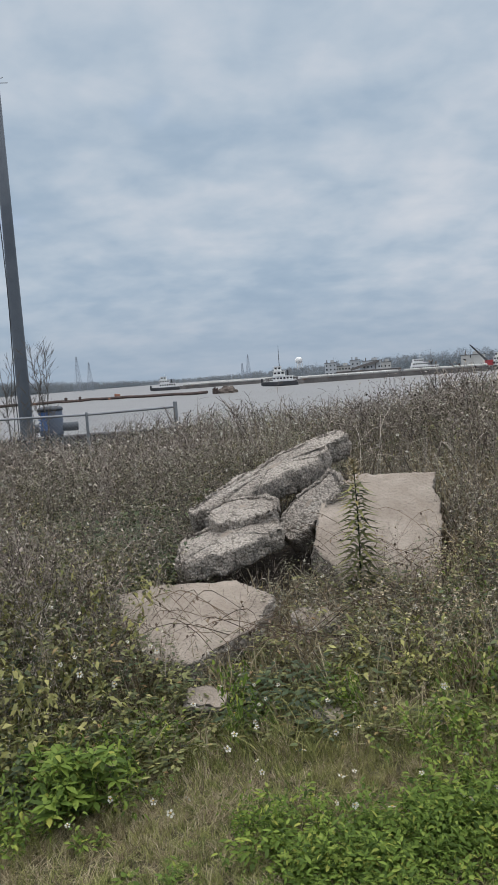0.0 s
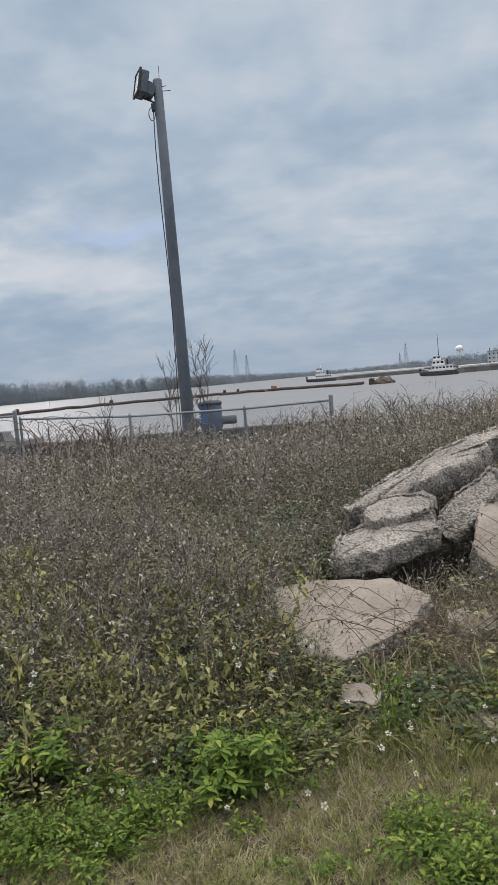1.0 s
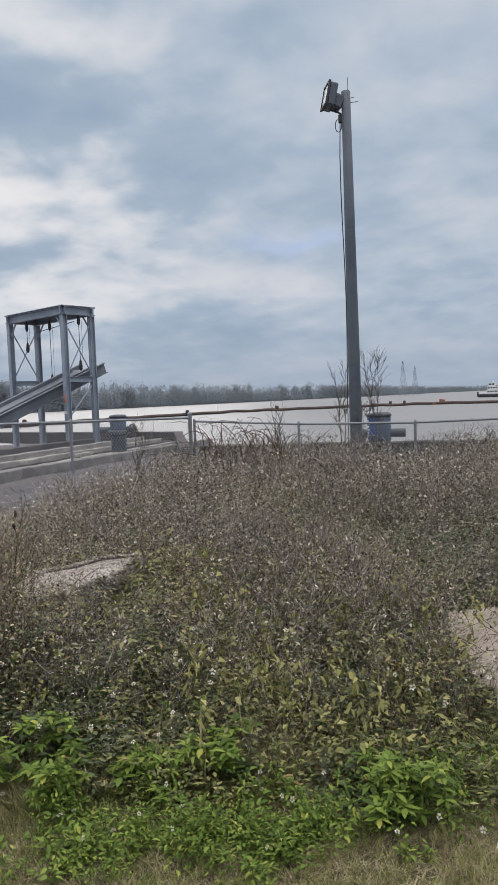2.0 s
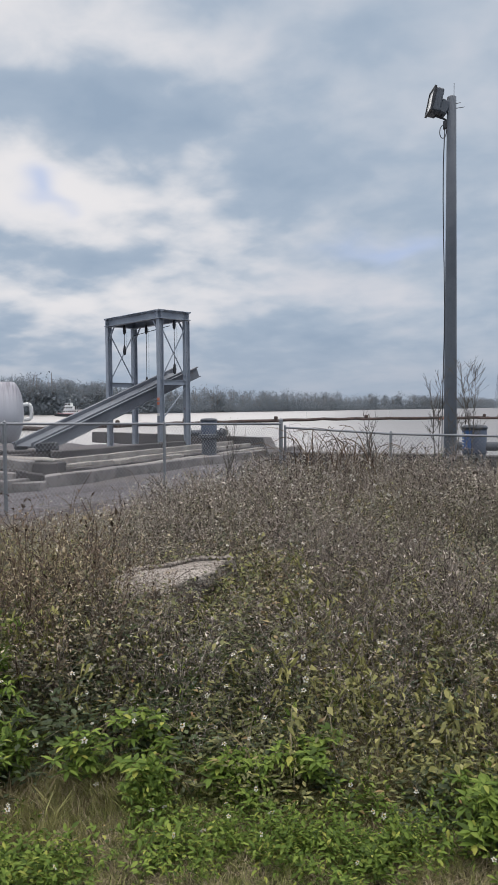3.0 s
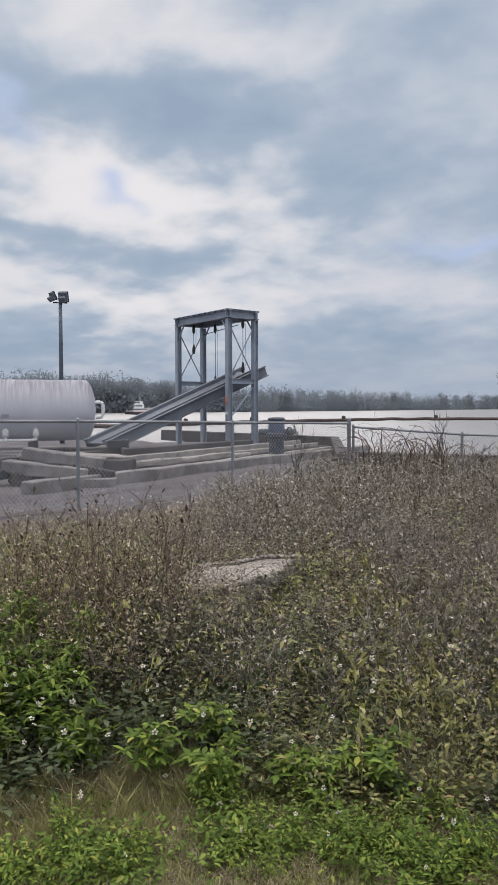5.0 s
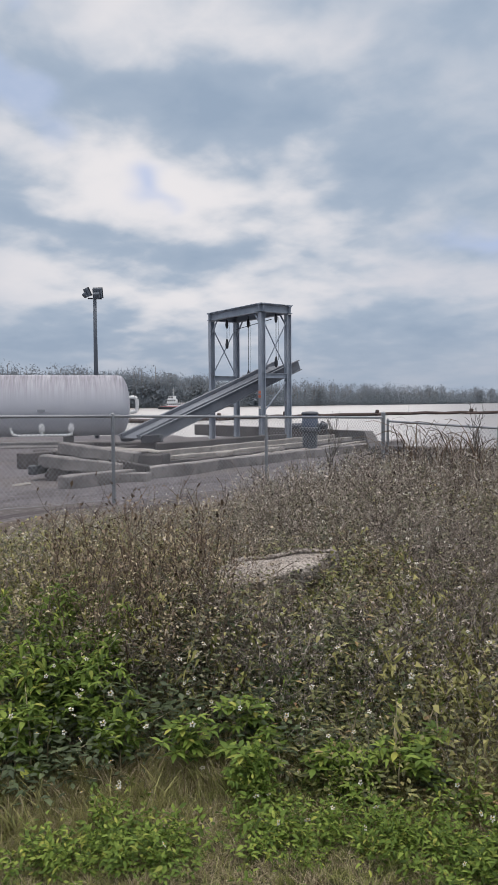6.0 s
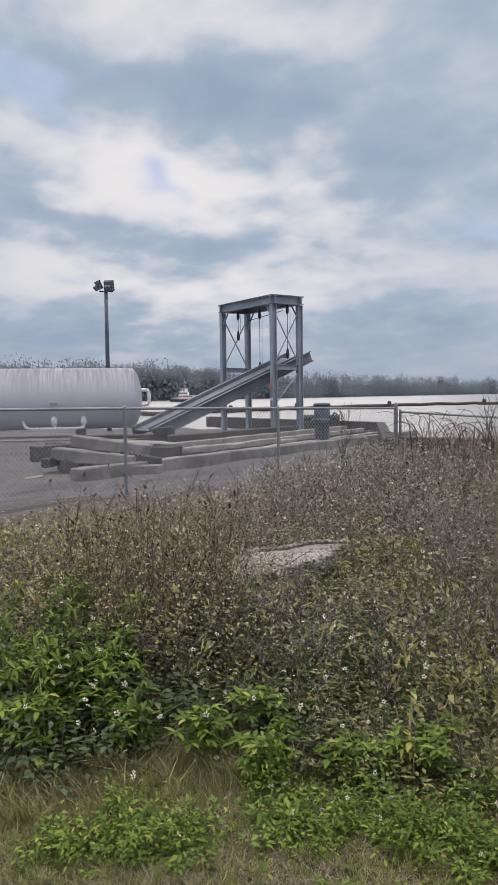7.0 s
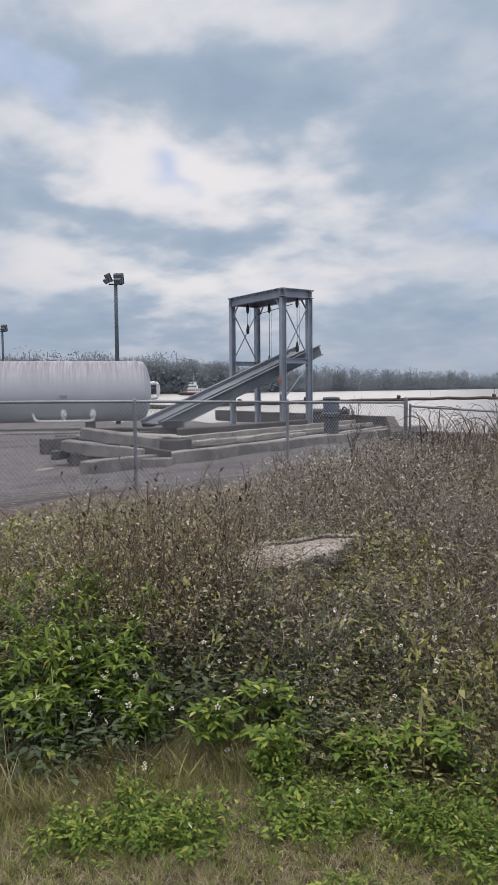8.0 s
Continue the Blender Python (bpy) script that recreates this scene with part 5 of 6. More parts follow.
def lifting_frame():
    root = thing("lifting_frame", (0, 0, 0), "tall grey steel lifting frame straddling the ramp", "gantry")
    top = 5.44
    cols = {}
    for p in (GA, GB, GC, GD):
        cols[tuple(p)] = part("column", beam_i(p + Vector((0, 0, -0.3)), p + Vector((0, 0, top - 0.3)), 0.21, 0.20, 0.02, 0.02, math.atan2(ALONG.y, ALONG.x)), M["steel"], root)
    out = 0.16
    for a, b in ((GA, GC), (GB, GD), (GA, GB), (GC, GD)):
        d = (b - a).normalized()
        part("top_beam", beam_i(a - d * out + Vector((0, 0, top - 0.13)), b + d * out + Vector((0, 0, top - 0.13)), 0.30, 0.20, 0.02, 0.025, math.pi / 2 * 0), M["steel"], root)
    roof = (GA + GD) / 2
    w, n = (GB - GA).length + 0.3, (GC - GA).length + 0.3
    bm = bmesh.new()
    q = [roof + ALONG * sx * n / 2 + ACROSS * sy * w / 2 for sx, sy in ((-1, -1), (1, -1), (1, 1), (-1, 1))]
    lo, hi = [bm.verts.new((*v.to_2d(), top + 0.03)) for v in q], [bm.verts.new((*v.to_2d(), top + 0.055)) for v in q]
    bm.faces.new(lo), bm.faces.new(hi)
    for i in range(4):
        bm.faces.new((lo[i], lo[(i + 1) % 4], hi[(i + 1) % 4], hi[i]))
    bmesh.ops.recalc_face_normals(bm, faces=bm.faces)
    part("top_plate", bm, M["steel"], root)
    for a, b in ((GA, GB), (GC, GD)):
        for z0, z1 in ((2.75, 4.95), (4.95, 2.75)):
            part("cross_brace", tube(a + Vector((0, 0, z0)), b + Vector((0, 0, z1)), 0.028, 6), M["steel"], root)
        part("strut", beam_i(a + Vector((0, 0, 2.68)), b + Vector((0, 0, 2.68)), 0.20, 0.14, 0.015, 0.018), M["steel"], root)
        part("lower_brace", tube(a + Vector((0, 0, 1.15)), b + Vector((0, 0, 2.55)), 0.03, 6), M["steel"], root)
    for a, d in ((GA, ALONG), (GC, -ALONG), (GB, ALONG), (GD, -ALONG)):
        part("knee_brace", tube(a + Vector((0, 0, 4.55)), a + d * 0.55 + Vector((0, 0, 5.2)), 0.035, 6), M["steel"], root)
    part("tie_bar", tube(GC + ALONG * -1.0 + ACROSS * 0.7 + Vector((0, 0, 4.75)), GA + ACROSS * 0.5 + Vector((0, 0, 4.9)), 0.015, 5), M["dark"], root)
    bm = box((0.012, 0.13, 0.10), GA + Vector((0, 0, 1.95)) - ACROSS * 0.12, (0, 0, math.degrees(math.atan2(ACROSS.y, ACROSS.x))))
    for i, (z, m, c) in enumerate(((2.02, "sticker", "orange"), (1.86, "sticker", "orange"), (1.42, "paper", "white"))):
        bm = box((0.012, 0.15, 0.11), GA + Vector((0, 0, z)) - ACROSS * 0.118, (0, 0, math.degrees(math.atan2(ACROSS.y, ACROSS.x))))
        part("sticker", bm, M[m], cols[tuple(GA)], c + " sticker band")
    return root



lifting_frame()


def ramp():
    foot = Vector((-20.75, 19.1, 0.25))
    tip = Vector((-18.95, 26.45, 3.17))
    root = thing("steel_ramp", (0, 0, 0), "long grey steel ramp raised at its river end", "ramp")
    u = (tip - foot).normalized()
    v = Vector((-u.y, u.x, 0)).normalized()
    w = u.cross(v)
    if w.z < 0:
        w = -w
    n = (tip - foot).length
    m = Matrix((u, v, w)).transposed().to_4x4()
    m.translation = foot
    half = 0.74

    def put(bm):
        bmesh.ops.transform(bm, matrix=m, verts=bm.verts)
        bmesh.ops.recalc_face_normals(bm, faces=bm.faces)
        return bm
    part("deck", put(box((n - 0.4, 2 * half, 0.05), ((n - 0.4) / 2, 0, 0.10))), M["deck"], root)
    for s in (-1, 1):
        bm = box((n, 0.03, 0.42), (n / 2, s * half, 0.0))
        box((n, 0.14, 0.03), (n / 2, s * (half + 0.05), 0.20), bm=bm)
        box((n, 0.14, 0.03), (n / 2, s * (half + 0.05), -0.20), bm=bm)
        part("side_girder", put(bm), M["deck"], root)
        part("kerb_rail", put(box((n - 0.6, 0.10, 0.14), ((n - 0.6) / 2, s * (half - 0.16), 0.19), bevel=0.01)), M["deck"], root)
    for i in range(9):
        x = 0.6 + i * (n - 1.2) / 8
        part("cross_member", put(box((0.08, 2 * half, 0.18), (x, 0, -0.03))), M["deck"], root)
    return m, n


ramp_m, ramp_n = ramp()


def hoist(at, drop, label):
    root = thing("chain_hoist", at, label, "hoist", "chain hoists")
    part("chain", tube((0, 0, 0), (0, 0, -drop), 0.012, 5), M["dark"], root)
    part("upper_block", lathe([(0.02, -0.52), (0.055, -0.46), (0.07, -0.34), (0.05, -0.2), (0.02, -0.12)], 10), M["dark"], root)
    part("hook_block", lathe([(0.02, -drop - 0.38), (0.06, -drop - 0.33), (0.075, -drop - 0.2), (0.04, -drop), (0.02, -drop + 0.05)], 10), M["dark"], root)
    part("hand_chain", tube((0.12, 0.02, -0.3), (0.10, 0.02, -drop - 0.1), 0.007, 4), M["dark"], root)


hoist(GC - ALONG * 0.75 + ACROSS * 0.35 + Vector((0, 0, 5.3)), 1.0, "black chain hoist hanging from the lifting frame")
hoist(GC - ALONG * 1.5 + ACROSS * 1.0 + Vector((0, 0, 5.3)), 2.35, "black chain hoist hanging from the lifting frame")
hoist(GA + ALONG * 0.45 + ACROSS * 0.35 + Vector((0, 0, 5.3)), 2.3, "black chain hoist hanging low over the ramp")
hoist(GA + ALONG * 0.1 + ACROSS * 0.8 + Vector((0, 0, 5.3)), 1.9, "black chain hoist hanging low over the ramp")


# ---------------------------------------------------------------- bare saplings and tall weeds
def rod(points, r0, r1, sides=6):
    """A tapering rod through the points, closed at both ends."""
    bm = bmesh.new()
    rings = []
    for i, p in enumerate(points):
        r = r0 + (r1 - r0) * i / (len(points) - 1)
        rings.append([bm.verts.new(p + Vector((math.cos(a) * r, math.sin(a) * r, 0))) for a in (2 * math.pi * j / sides for j in range(sides))])
    for lo, hi in zip(rings, rings[1:]):
        for j in range(sides):
            bm.faces.new((lo[j], lo[(j + 1) % sides], hi[(j + 1) % sides], hi[j]))
    bm.faces.new(rings[0][::-1])
    bm.faces.new(rings[-1])
    return bm


def branchy(points, r0, r1, bm):
    n = len(points) - 1
    for i in range(n):
        a, b = r0 + (r1 - r0) * i / n, r0 + (r1 - r0) * (i + 1) / n
        tube(points[i], points[i + 1], a, 5, b, bm=bm)


def sapling(b, d, h, seed, stems=3, twigs=22, label="leafless grey sapling with upright twigs beside the fence"):
    r = random.Random(seed)
    p = polar(b, d)
    root = thing("sapling", (p.x, p.y, ground_z(p)), label, "sapling", "saplings")
    for s in range(stems):
        a = r.uniform(0, 6.28)
        pts = [Vector((0.1 * math.cos(a), 0.1 * math.sin(a), -0.1))]
        lean = r.uniform(0.03, 0.16)
        for i in range(1, 7):
            t = i / 6
            pts.append(Vector((math.cos(a) * lean * h * t + r.gauss(0, 0.02), math.sin(a) * lean * h * t + r.gauss(0, 0.02), h * t * r.uniform(0.94, 1.0))))
        trunk = part("trunk", rod(pts, 0.014, 0.003), M["bark"], root)
        bm = bmesh.new()
        for _ in range(twigs):
            t = r.uniform(0.35, 1.0)
            k = min(5, int(t * 6))
            o = pts[k].lerp(pts[k + 1], t * 6 - k) if k < 6 else pts[6]
            q = Vector((r.gauss(0, 1), r.gauss(0, 1), r.uniform(1.2, 3.0))).normalized()
            n = r.uniform(0.15, 0.42)
            e = [o, o + q * n * 0.5, o + q * n + Vector((r.gauss(0, 0.03), r.gauss(0, 0.03), n * 0.2))]
            branchy(e, 0.005, 0.0025, bm)
            for _ in range(4):
                q2 = (q + Vector((r.gauss(0, 0.5), r.gauss(0, 0.5), r.uniform(0, 0.4)))).normalized()
                o2 = e[0].lerp(e[2], r.uniform(0.2, 0.9))
                branchy([o2, o2 + q2 * n * 0.3, o2 + q2 * n * 0.55 + Vector((r.gauss(0, 0.03), r.gauss(0, 0.03), 0.03))], 0.0032, 0.002, bm)
        tagged(part("twig_spray", bm, M["bark"], trunk), kind="stuff")


sapling(17.4, 16.6, 2.35, 3, 2, 14)
sapling(14.9, 16.8, 2.45, 4, 3, 18)
sapling(16.0, 16.4, 1.6, 5, 2, 8)
sapling(22.4, 14.3, 1.35, 6, 2, 9)
sapling(33.2, 12.4, 1.1, 8, 2, 8)


def goldenrod():
    """A tall spire with narrow leaves in front of the pale slab."""
    x, y = 0.66, 5.15
    root = thing("tall_weed", (x, y, ground_z((x, y))), "tall upright green weed with narrow leaves and a pale plume", "weed")
    h = 1.08
    pts = [Vector((0.015 * math.sin(3 * t), 0, h * t)) for t in np.linspace(0, 1, 8)]
    part("stem", rod(pts, 0.008, 0.003), M["deep"], root)
    lv = Leaves()
    for i in range(190):
        t = 0.12 + 0.74 * i / 190
        a = i * 2.4
        d = unit(np.array([math.cos(a), math.sin(a), 0.35 + rng.normal(0, 0.1)]))
        lv.add(*leaf_shape(np.array([0.015 * math.sin(3 * t), 0, h * t]), d, np.array([0, 0, 1.0]), 0.22 * (1.2 - 0.75 * t), 0.03, 0.3, 0.45))
    ob = lv.make("leaves", M["olive"], "narrow green leaves", "")
    ob.parent = root
    lv = Leaves()
    for i in range(130):
        t = 0.80 + 0.20 * i / 130
        a = rng.uniform(0, 6.28)
        d = unit(np.array([math.cos(a), math.sin(a), 0.9]))
        lv.add(*leaf_shape(np.array([0, 0, h * t]) + d * rng.uniform(0, 0.10 * (1.08 - t) / 0.25), d, np.array([0, 0, 1.0]), 0.03, 0.016, 0.3, 0.2))
    ob = lv.make("plume", M["straw"], "pale seed plume", "")
    ob.parent = root


goldenrod()


def canes():
    """Arching dead canes and bramble runners."""
    dead = Leaves()
    for (b0, b1, d0, d1, n, h0, h1, reach) in ((22.5, 28.5, 12.5, 14.4, 60, 0.9, 1.6, 1.0), (-20, -4, 7.0, 10.5, 150, 0.55, 0.95, 0.4), (-4, 7, 9.0, 14.0, 60, 0.75, 1.2, 0.5),
                                              (7, 24, 11.0, 14.6, 60, 0.7, 1.1, 0.5), (-6, 12, 4.0, 4.7, 26, 0.2, 0.5, 0.7), (-16, -2, 4.6, 5.6, 40, 0.25, 0.55, 0.6), (30, 55, 5.5, 9.0, 80, 0.4, 0.75, 0.5), (42, 56, 4.6, 6.6, 90, 0.6, 0.95, 0.3), (10, 45, 4.0, 7.0, 90, 0.35, 0.7, 0.5)):
        for p in spots(n, b0, b1, d0, d1):
            h, a = rng.uniform(h0, h1), rng.uniform(0, 6.28)
            t = np.linspace(0, 1, 7)
            far_reach = reach * rng.uniform(0.4, 1.2)
            fall = rng.uniform(0.1, 1.1)
            z = h * (1.9 * t - (0.9 + 0.4 * fall) * t * t)
            q = np.stack([p[0] + math.cos(a) * far_reach * t ** 1.4, p[1] + math.sin(a) * far_reach * t ** 1.4, land(p[0], p[1]) + z], 1)
            q[1:] += rng.normal(0, 0.012, (6, 3))
            w = 0.0085 if d0 > 6 else 0.0042
            dead.add(*ribbon(q, np.linspace(w, w * 0.5, 7), np.array([-math.sin(a + 0.8), math.cos(a + 0.8), 0.3])))
            for _ in range(3):
                i = rng.integers(2, 6)
                d = unit(rng.normal(size=3) + np.array([0, 0, 0.5]))
                dead.add(*ribbon(np.stack([q[i], q[i] + d * 0.1, q[i] + d * 0.2 + np.array([0, 0, -0.03])]), [w * 0.6, w * 0.5, w * 0.3], unit(np.cross(d, rng.normal(size=3)))))
    vines = Leaves()
    for p in spots(46, 21.5, 28.0, 12.6, 14.2):
        h, a, t = rng.uniform(1.0, 1.65), rng.uniform(0, 6.28), np.linspace(0, 1, 9)
        r1 = rng.uniform(0.3, 1.1)
        q = np.stack([p[0] + math.cos(a) * r1 * t ** 1.5, p[1] + math.sin(a) * r1 * t ** 1.5, land(p[0], p[1]) + h * (2.0 * t - rng.uniform(1.0, 1.5) * t * t)], 1)
        q[1:] += rng.normal(0, 0.015, (8, 3))
        vines.add(*ribbon(q, np.linspace(0.017, 0.009, 9), np.array([-math.sin(a) * 0.3, 0.2, 0.9])))
        vines.add(*ribbon(q, np.linspace(0.017, 0.009, 9), np.array([0.85, 0.5, 0.0])))
    for cx, cy, n, rad in ((-0.4, 4.45, 46, 0.55), (1.0, 5.45, 34, 0.6), (0.2, 4.3, 24, 0.5), (-3.4, 3.9, 26, 0.6)):
        for _ in range(n):
            x, y, a = rng.normal(cx, rad * 0.6), rng.normal(cy, rad * 0.35), rng.uniform(0, 6.28)
            t = np.linspace(0, 1, 8)
            n1 = rng.uniform(0.35, 0.85)
            q = np.stack([x + math.cos(a) * n1 * t + 0.04 * np.sin(6 * t + a), y + math.sin(a) * n1 * 0.6 * t, land(x, y) + 0.12 + rng.uniform(0.1, 0.4) * np.sin(np.pi * (0.15 + 0.8 * t))], 1)
            vines.add(*ribbon(q, np.linspace(0.005, 0.003, 8), np.array([0.2, 0.2, 0.95])))
            for i in (2, 4, 6):
                d = unit(rng.normal(size=3))
                vines.add(*leaf_shape(q[i], d, np.array([0, 0.2, 1.0]), 0.03, 0.018))
    vines.make("bramble_runners", M["twig"], "thin dark bramble runners trailing over the concrete", "weeds")
    dead.make("dead_canes", M["dry"], "arching dead canes and bramble runners over the weeds", "weeds")


canes()


# ---------------------------------------------------------------- far bank
def far_woods():
    leaves, trunks = Leaves(), Leaves()
    temp, wood = [], []
    for k in range(9):
        out, tr = [], []
        sparse = k % 3 == 2
        tr.append(ribbon(np.array([[0, 0, 0], [rng.normal(0, 0.03), 0, 0.45], [rng.normal(0, 0.05), 0, 0.9]]), [0.035, 0.025, 0.01], np.array([0.7, 0.7, 0])))
        lobes = [(rng.normal(0, 0.16), rng.normal(0, 0.16), rng.uniform(0.35, 0.85), rng.uniform(0.10, 0.22)) for _ in range(9)]
        for x, y, z, r in lobes:
            tr.append(ribbon(np.array([[0, 0, z * 0.5], [x * 0.6, y * 0.6, z * 0.85], [x, y, z + r * 0.7]]), [0.016, 0.011, 0.005], np.array([0.7, -0.7, 0])))
            for _ in range(12 if sparse else 28):
                c = np.array([x, y, z]) + np.clip(rng.normal(0, 0.5, 3), -0.8, 0.8) * r
                a, b = unit(rng.normal(size=3)), unit(rng.normal(size=3))
                s = rng.uniform(0.014, 0.03)
                out.append((np.array([c - a * s, c + b * s * 0.8, c + a * s, c - b * s * 0.9]), np.array([[0, 1, 2, 3]])))
        for _ in range(70):
            c = np.array([rng.normal(0, 0.24), rng.normal(0, 0.24), rng.uniform(0.02, 0.55)])
            a, b = unit(rng.normal(size=3)), unit(rng.normal(size=3))
            out.append((np.array([c - a * 0.045, c + b * 0.04, c + a * 0.045, c - b * 0.04]), np.array([[0, 1, 2, 3]])))
        temp.append(joined(out))
        wood.append(joined(tr))
    n = 1800
    b = rng.uniform(-24, 68, n)
    b = np.where(rng.random(n) < 0.22, rng.uniform(38, 60, n), b)
    b = np.where(rng.random(n) < 0.22, rng.uniform(-4, 18, n), b)
    bank = np.interp(b, BANK_B, BANK_D)
    d = bank + 6 + rng.uniform(0, 1, n) ** 1.5 * 70
    h = np.interp(b, [-24, -10, 0, 8, 15, 25, 35, 46, 68], [16, 16, 15, 14, 19, 22, 22, 28, 27]) * rng.uniform(0.62, 1.0, n) * np.where(rng.random(n) < 0.12, 1.15, 1.0)
    xy = np.stack([-np.sin(np.radians(b)) * d, np.cos(np.radians(b)) * d], 1)
    z = np.full(n, WATER + 0.2)
    state = rng.bit_generator.state
    scatter(leaves, temp, xy, h, h * rng.uniform(0.8, 1.25, n), 0.05, z)
    rng.bit_generator.state = state
    scatter(trunks, wood, xy, h, h * rng.uniform(0.8, 1.25, n), 0.05, z)
    leaves.make("far_woodland", M["far_leaf_hazed"], "winter woodland along the far river bank, haze put into its colour", "woods")
    trunks.make("far_tree_trunks", M["far_bark_hazed"], "grey trunks and limbs of the far woodland, paled for haze", "woods")
    # low brush along the water
    brush = Leaves()
    n = 1700
    b = rng.uniform(-24, 68, n)
    d = np.interp(b, BANK_B, BANK_D) + rng.uniform(-2, 10, n)
    xy = np.stack([-np.sin(np.radians(b)) * d, np.cos(np.radians(b)) * d], 1)
    low = []
    for _ in range(6):
        out = []
        for _ in range(90):
            c = np.array([rng.normal(0, 0.3), rng.normal(0, 0.3), rng.uniform(0.0, 0.9) * rng.uniform(0.5, 1)])
            a, e = unit(rng.normal(size=3)), unit(rng.normal(size=3))
            out.append((np.array([c - a * 0.06, c + e * 0.05, c + a * 0.06, c - e * 0.05]), np.array([[0, 1, 2, 3]])))
        low.append(joined(out))
    scatter(brush, low, xy, rng.uniform(4, 11, n), rng.uniform(6, 11, n), 0.05, np.full(n, WATER))
    brush.make("far_brush", M["far_leaf_hazed"], "low grey-green brush at the far waterline, paled for haze", "woods")


far_woods()


# ---------------------------------------------------------------- river traffic
def dredge_pipe():
    root = thing("floating_pipeline", (0, 0, 0), "dark rusty pipeline floating on the river with orange floats", "pipeline")
    bb = np.array([58, 47, 38, 30, 25, 18, 10, 3.2])
    dd = np.array([125, 148, 173, 204, 226, 234, 240, 216])
    fine = np.linspace(58, 3.2, 46)
    pts = [polar(x, np.interp(x, bb[::-1], dd[::-1]), WATER + 0.45 + 0.12 * math.sin(x * 2.3)) for x in fine]
    for i in range(0, 45, 3):
        part("pipe_length", path_tube(pts[i:i + 4], 0.42, 8), M["rusty"], root)
    for x, s in ((35.5, 1.0), (28.7, 0.8), (22.0, 0.9), (16.2, 1.3), (13.6, 0.7), (9.9, 1.6), (12.6, 0.6), (40.5, 0.7)):
        p = polar(x, np.interp(x, bb[::-1], dd[::-1]), WATER + 0.25)
        bm = box((3.2 * s, 1.5, 0.8), p, (0, 0, x), 0.2)
        box((1.1 * s, 0.9, 0.9), p + Vector((0.3, 0, 0.9)), (0, 10, x + 20), 0.15, bm)
        part("float", bm, M["orange"] if s > 1.2 else M["rusty"], root)
    for x in (37.2, 26.4, 20.3, 15.2):
        p = polar(x, np.interp(x, bb[::-1], dd[::-1]) + 3, WATER)
        part("marker_pole", tube(p, p + Vector((0.3, 0, 2.6)), 0.10, 6), M["white"], root)


dredge_pipe()


def spoil_mound():
    bm = bmesh.new()
    bmesh.ops.create_icosphere(bm, subdivisions=4, radius=1.0)
    for v in bm.verts:
        q = v.co.copy()
        v.co = Vector((q.x * 2.9, q.y * 2.2, max(q.z, -0.3) * 1.9)) * (1 + 0.22 * noise.noise(q * 2.1) + 0.08 * noise.noise(q * 6))
    ob = finish("spoil_mound", bm, M["mound"])
    ob.matrix_world = pose(*polar(1.72, 212, WATER), 0, 0, 0)
    tagged(ob, "brown heap of dredged spoil rising from the river", "mound")
    p = polar(2.6, 210, WATER)
    root = thing("pile_cluster", (p.x, p.y, p.z), "dark timber piles beside the spoil heap", "piles")
    for i in range(5):
        part("pile", tube((i * 0.32 - 0.6, 0.1 * (i % 2), -1), (i * 0.30 - 0.55, 0.1 * (i % 2), 1.5 + 0.2 * (i % 3)), 0.17, 7), M["rusty"], root)


spoil_mound()


def deckhouse(root, x, y, z, w, d, h, mat, rows=1, name="deckhouse"):
    house = part(name, box((w, d, h), (x, y, z + h / 2), bevel=0.06), mat, root)
    n = max(2, int(w / 1.1))
    for r in range(rows):
        for i in range(n):
            part("window", box((w / n * 0.62, d + 0.06, 0.62), (x - w / 2 + (i + 0.5) * w / n, y, z + h * (r + 0.62) / rows)), M["glass"], house)
    part("roof", box((w + 0.5, d + 0.5, 0.12), (x, y, z + h + 0.06)), M["white"], house)
    return house


def towboat(b, d, turn, n, label, main="white", stripe="red", name="towboat", mast=3.0, rig="white"):
    p = polar(b, d, WATER)
    root = thing(name, (p.x, p.y, p.z), label, "boat", "river boats", turn)
    bm = box((n, n * 0.34, 1.5), (0, 0, 0.55), bevel=0.25)
    for v in bm.verts:
        if v.co.x > n * 0.4:
            v.co.z += 0.45
    part("hull", bm, M["hull"], root)
    part("bulwark", box((n * 0.94, n * 0.33, 0.35), (0, 0, 1.42), bevel=0.05), M[stripe], root)
    deckhouse(root, -n * 0.08, 0, 1.55, n * 0.55, n * 0.25, 1.9, M[main])
    deckhouse(root, 0.02 * n, 0, 3.5, n * 0.32, n * 0.22, 1.7, M[main])
    deckhouse(root, n * 0.05, 0, 5.3, n * 0.20, n * 0.19, 1.6, M[main], 1, "pilothouse")
    for s in (-1, 1):
        part("stack", tube((-n * 0.22, s * n * 0.07, 3.4), (-n * 0.22, s * n * 0.07, 5.6), 0.32, 10), M["hull"], root)
        part("push_knee", box((0.5, 0.5, 2.4), (n * 0.5, s * n * 0.1, 1.7)), M["hull"], root)
    part("mast", tube((0, 0, 7.0), (0, 0, 7.0 + mast), 0.09 if rig == "white" else 0.16, 6, 0.05), M[rig], root)
    part("yardarm", tube((0, -0.9, 7.0 + mast * 0.6), (0, 0.9, 7.0 + mast * 0.6), 0.05, 5), M["white"], root)
    part("radar", box((0.18, 1.3, 0.14), (0.3, 0, 7.0 + mast * 0.35)), M["white"], root)
    bm = bmesh.new()
    for s in (-1, 1):
        for z in (1.95, 2.4):
            tube((-n * 0.46, s * n * 0.165, z), (n * 0.44, s * n * 0.165, z), 0.035, 4, bm=bm)
    part("deck_rail", bm, M["white"], root)
    return root


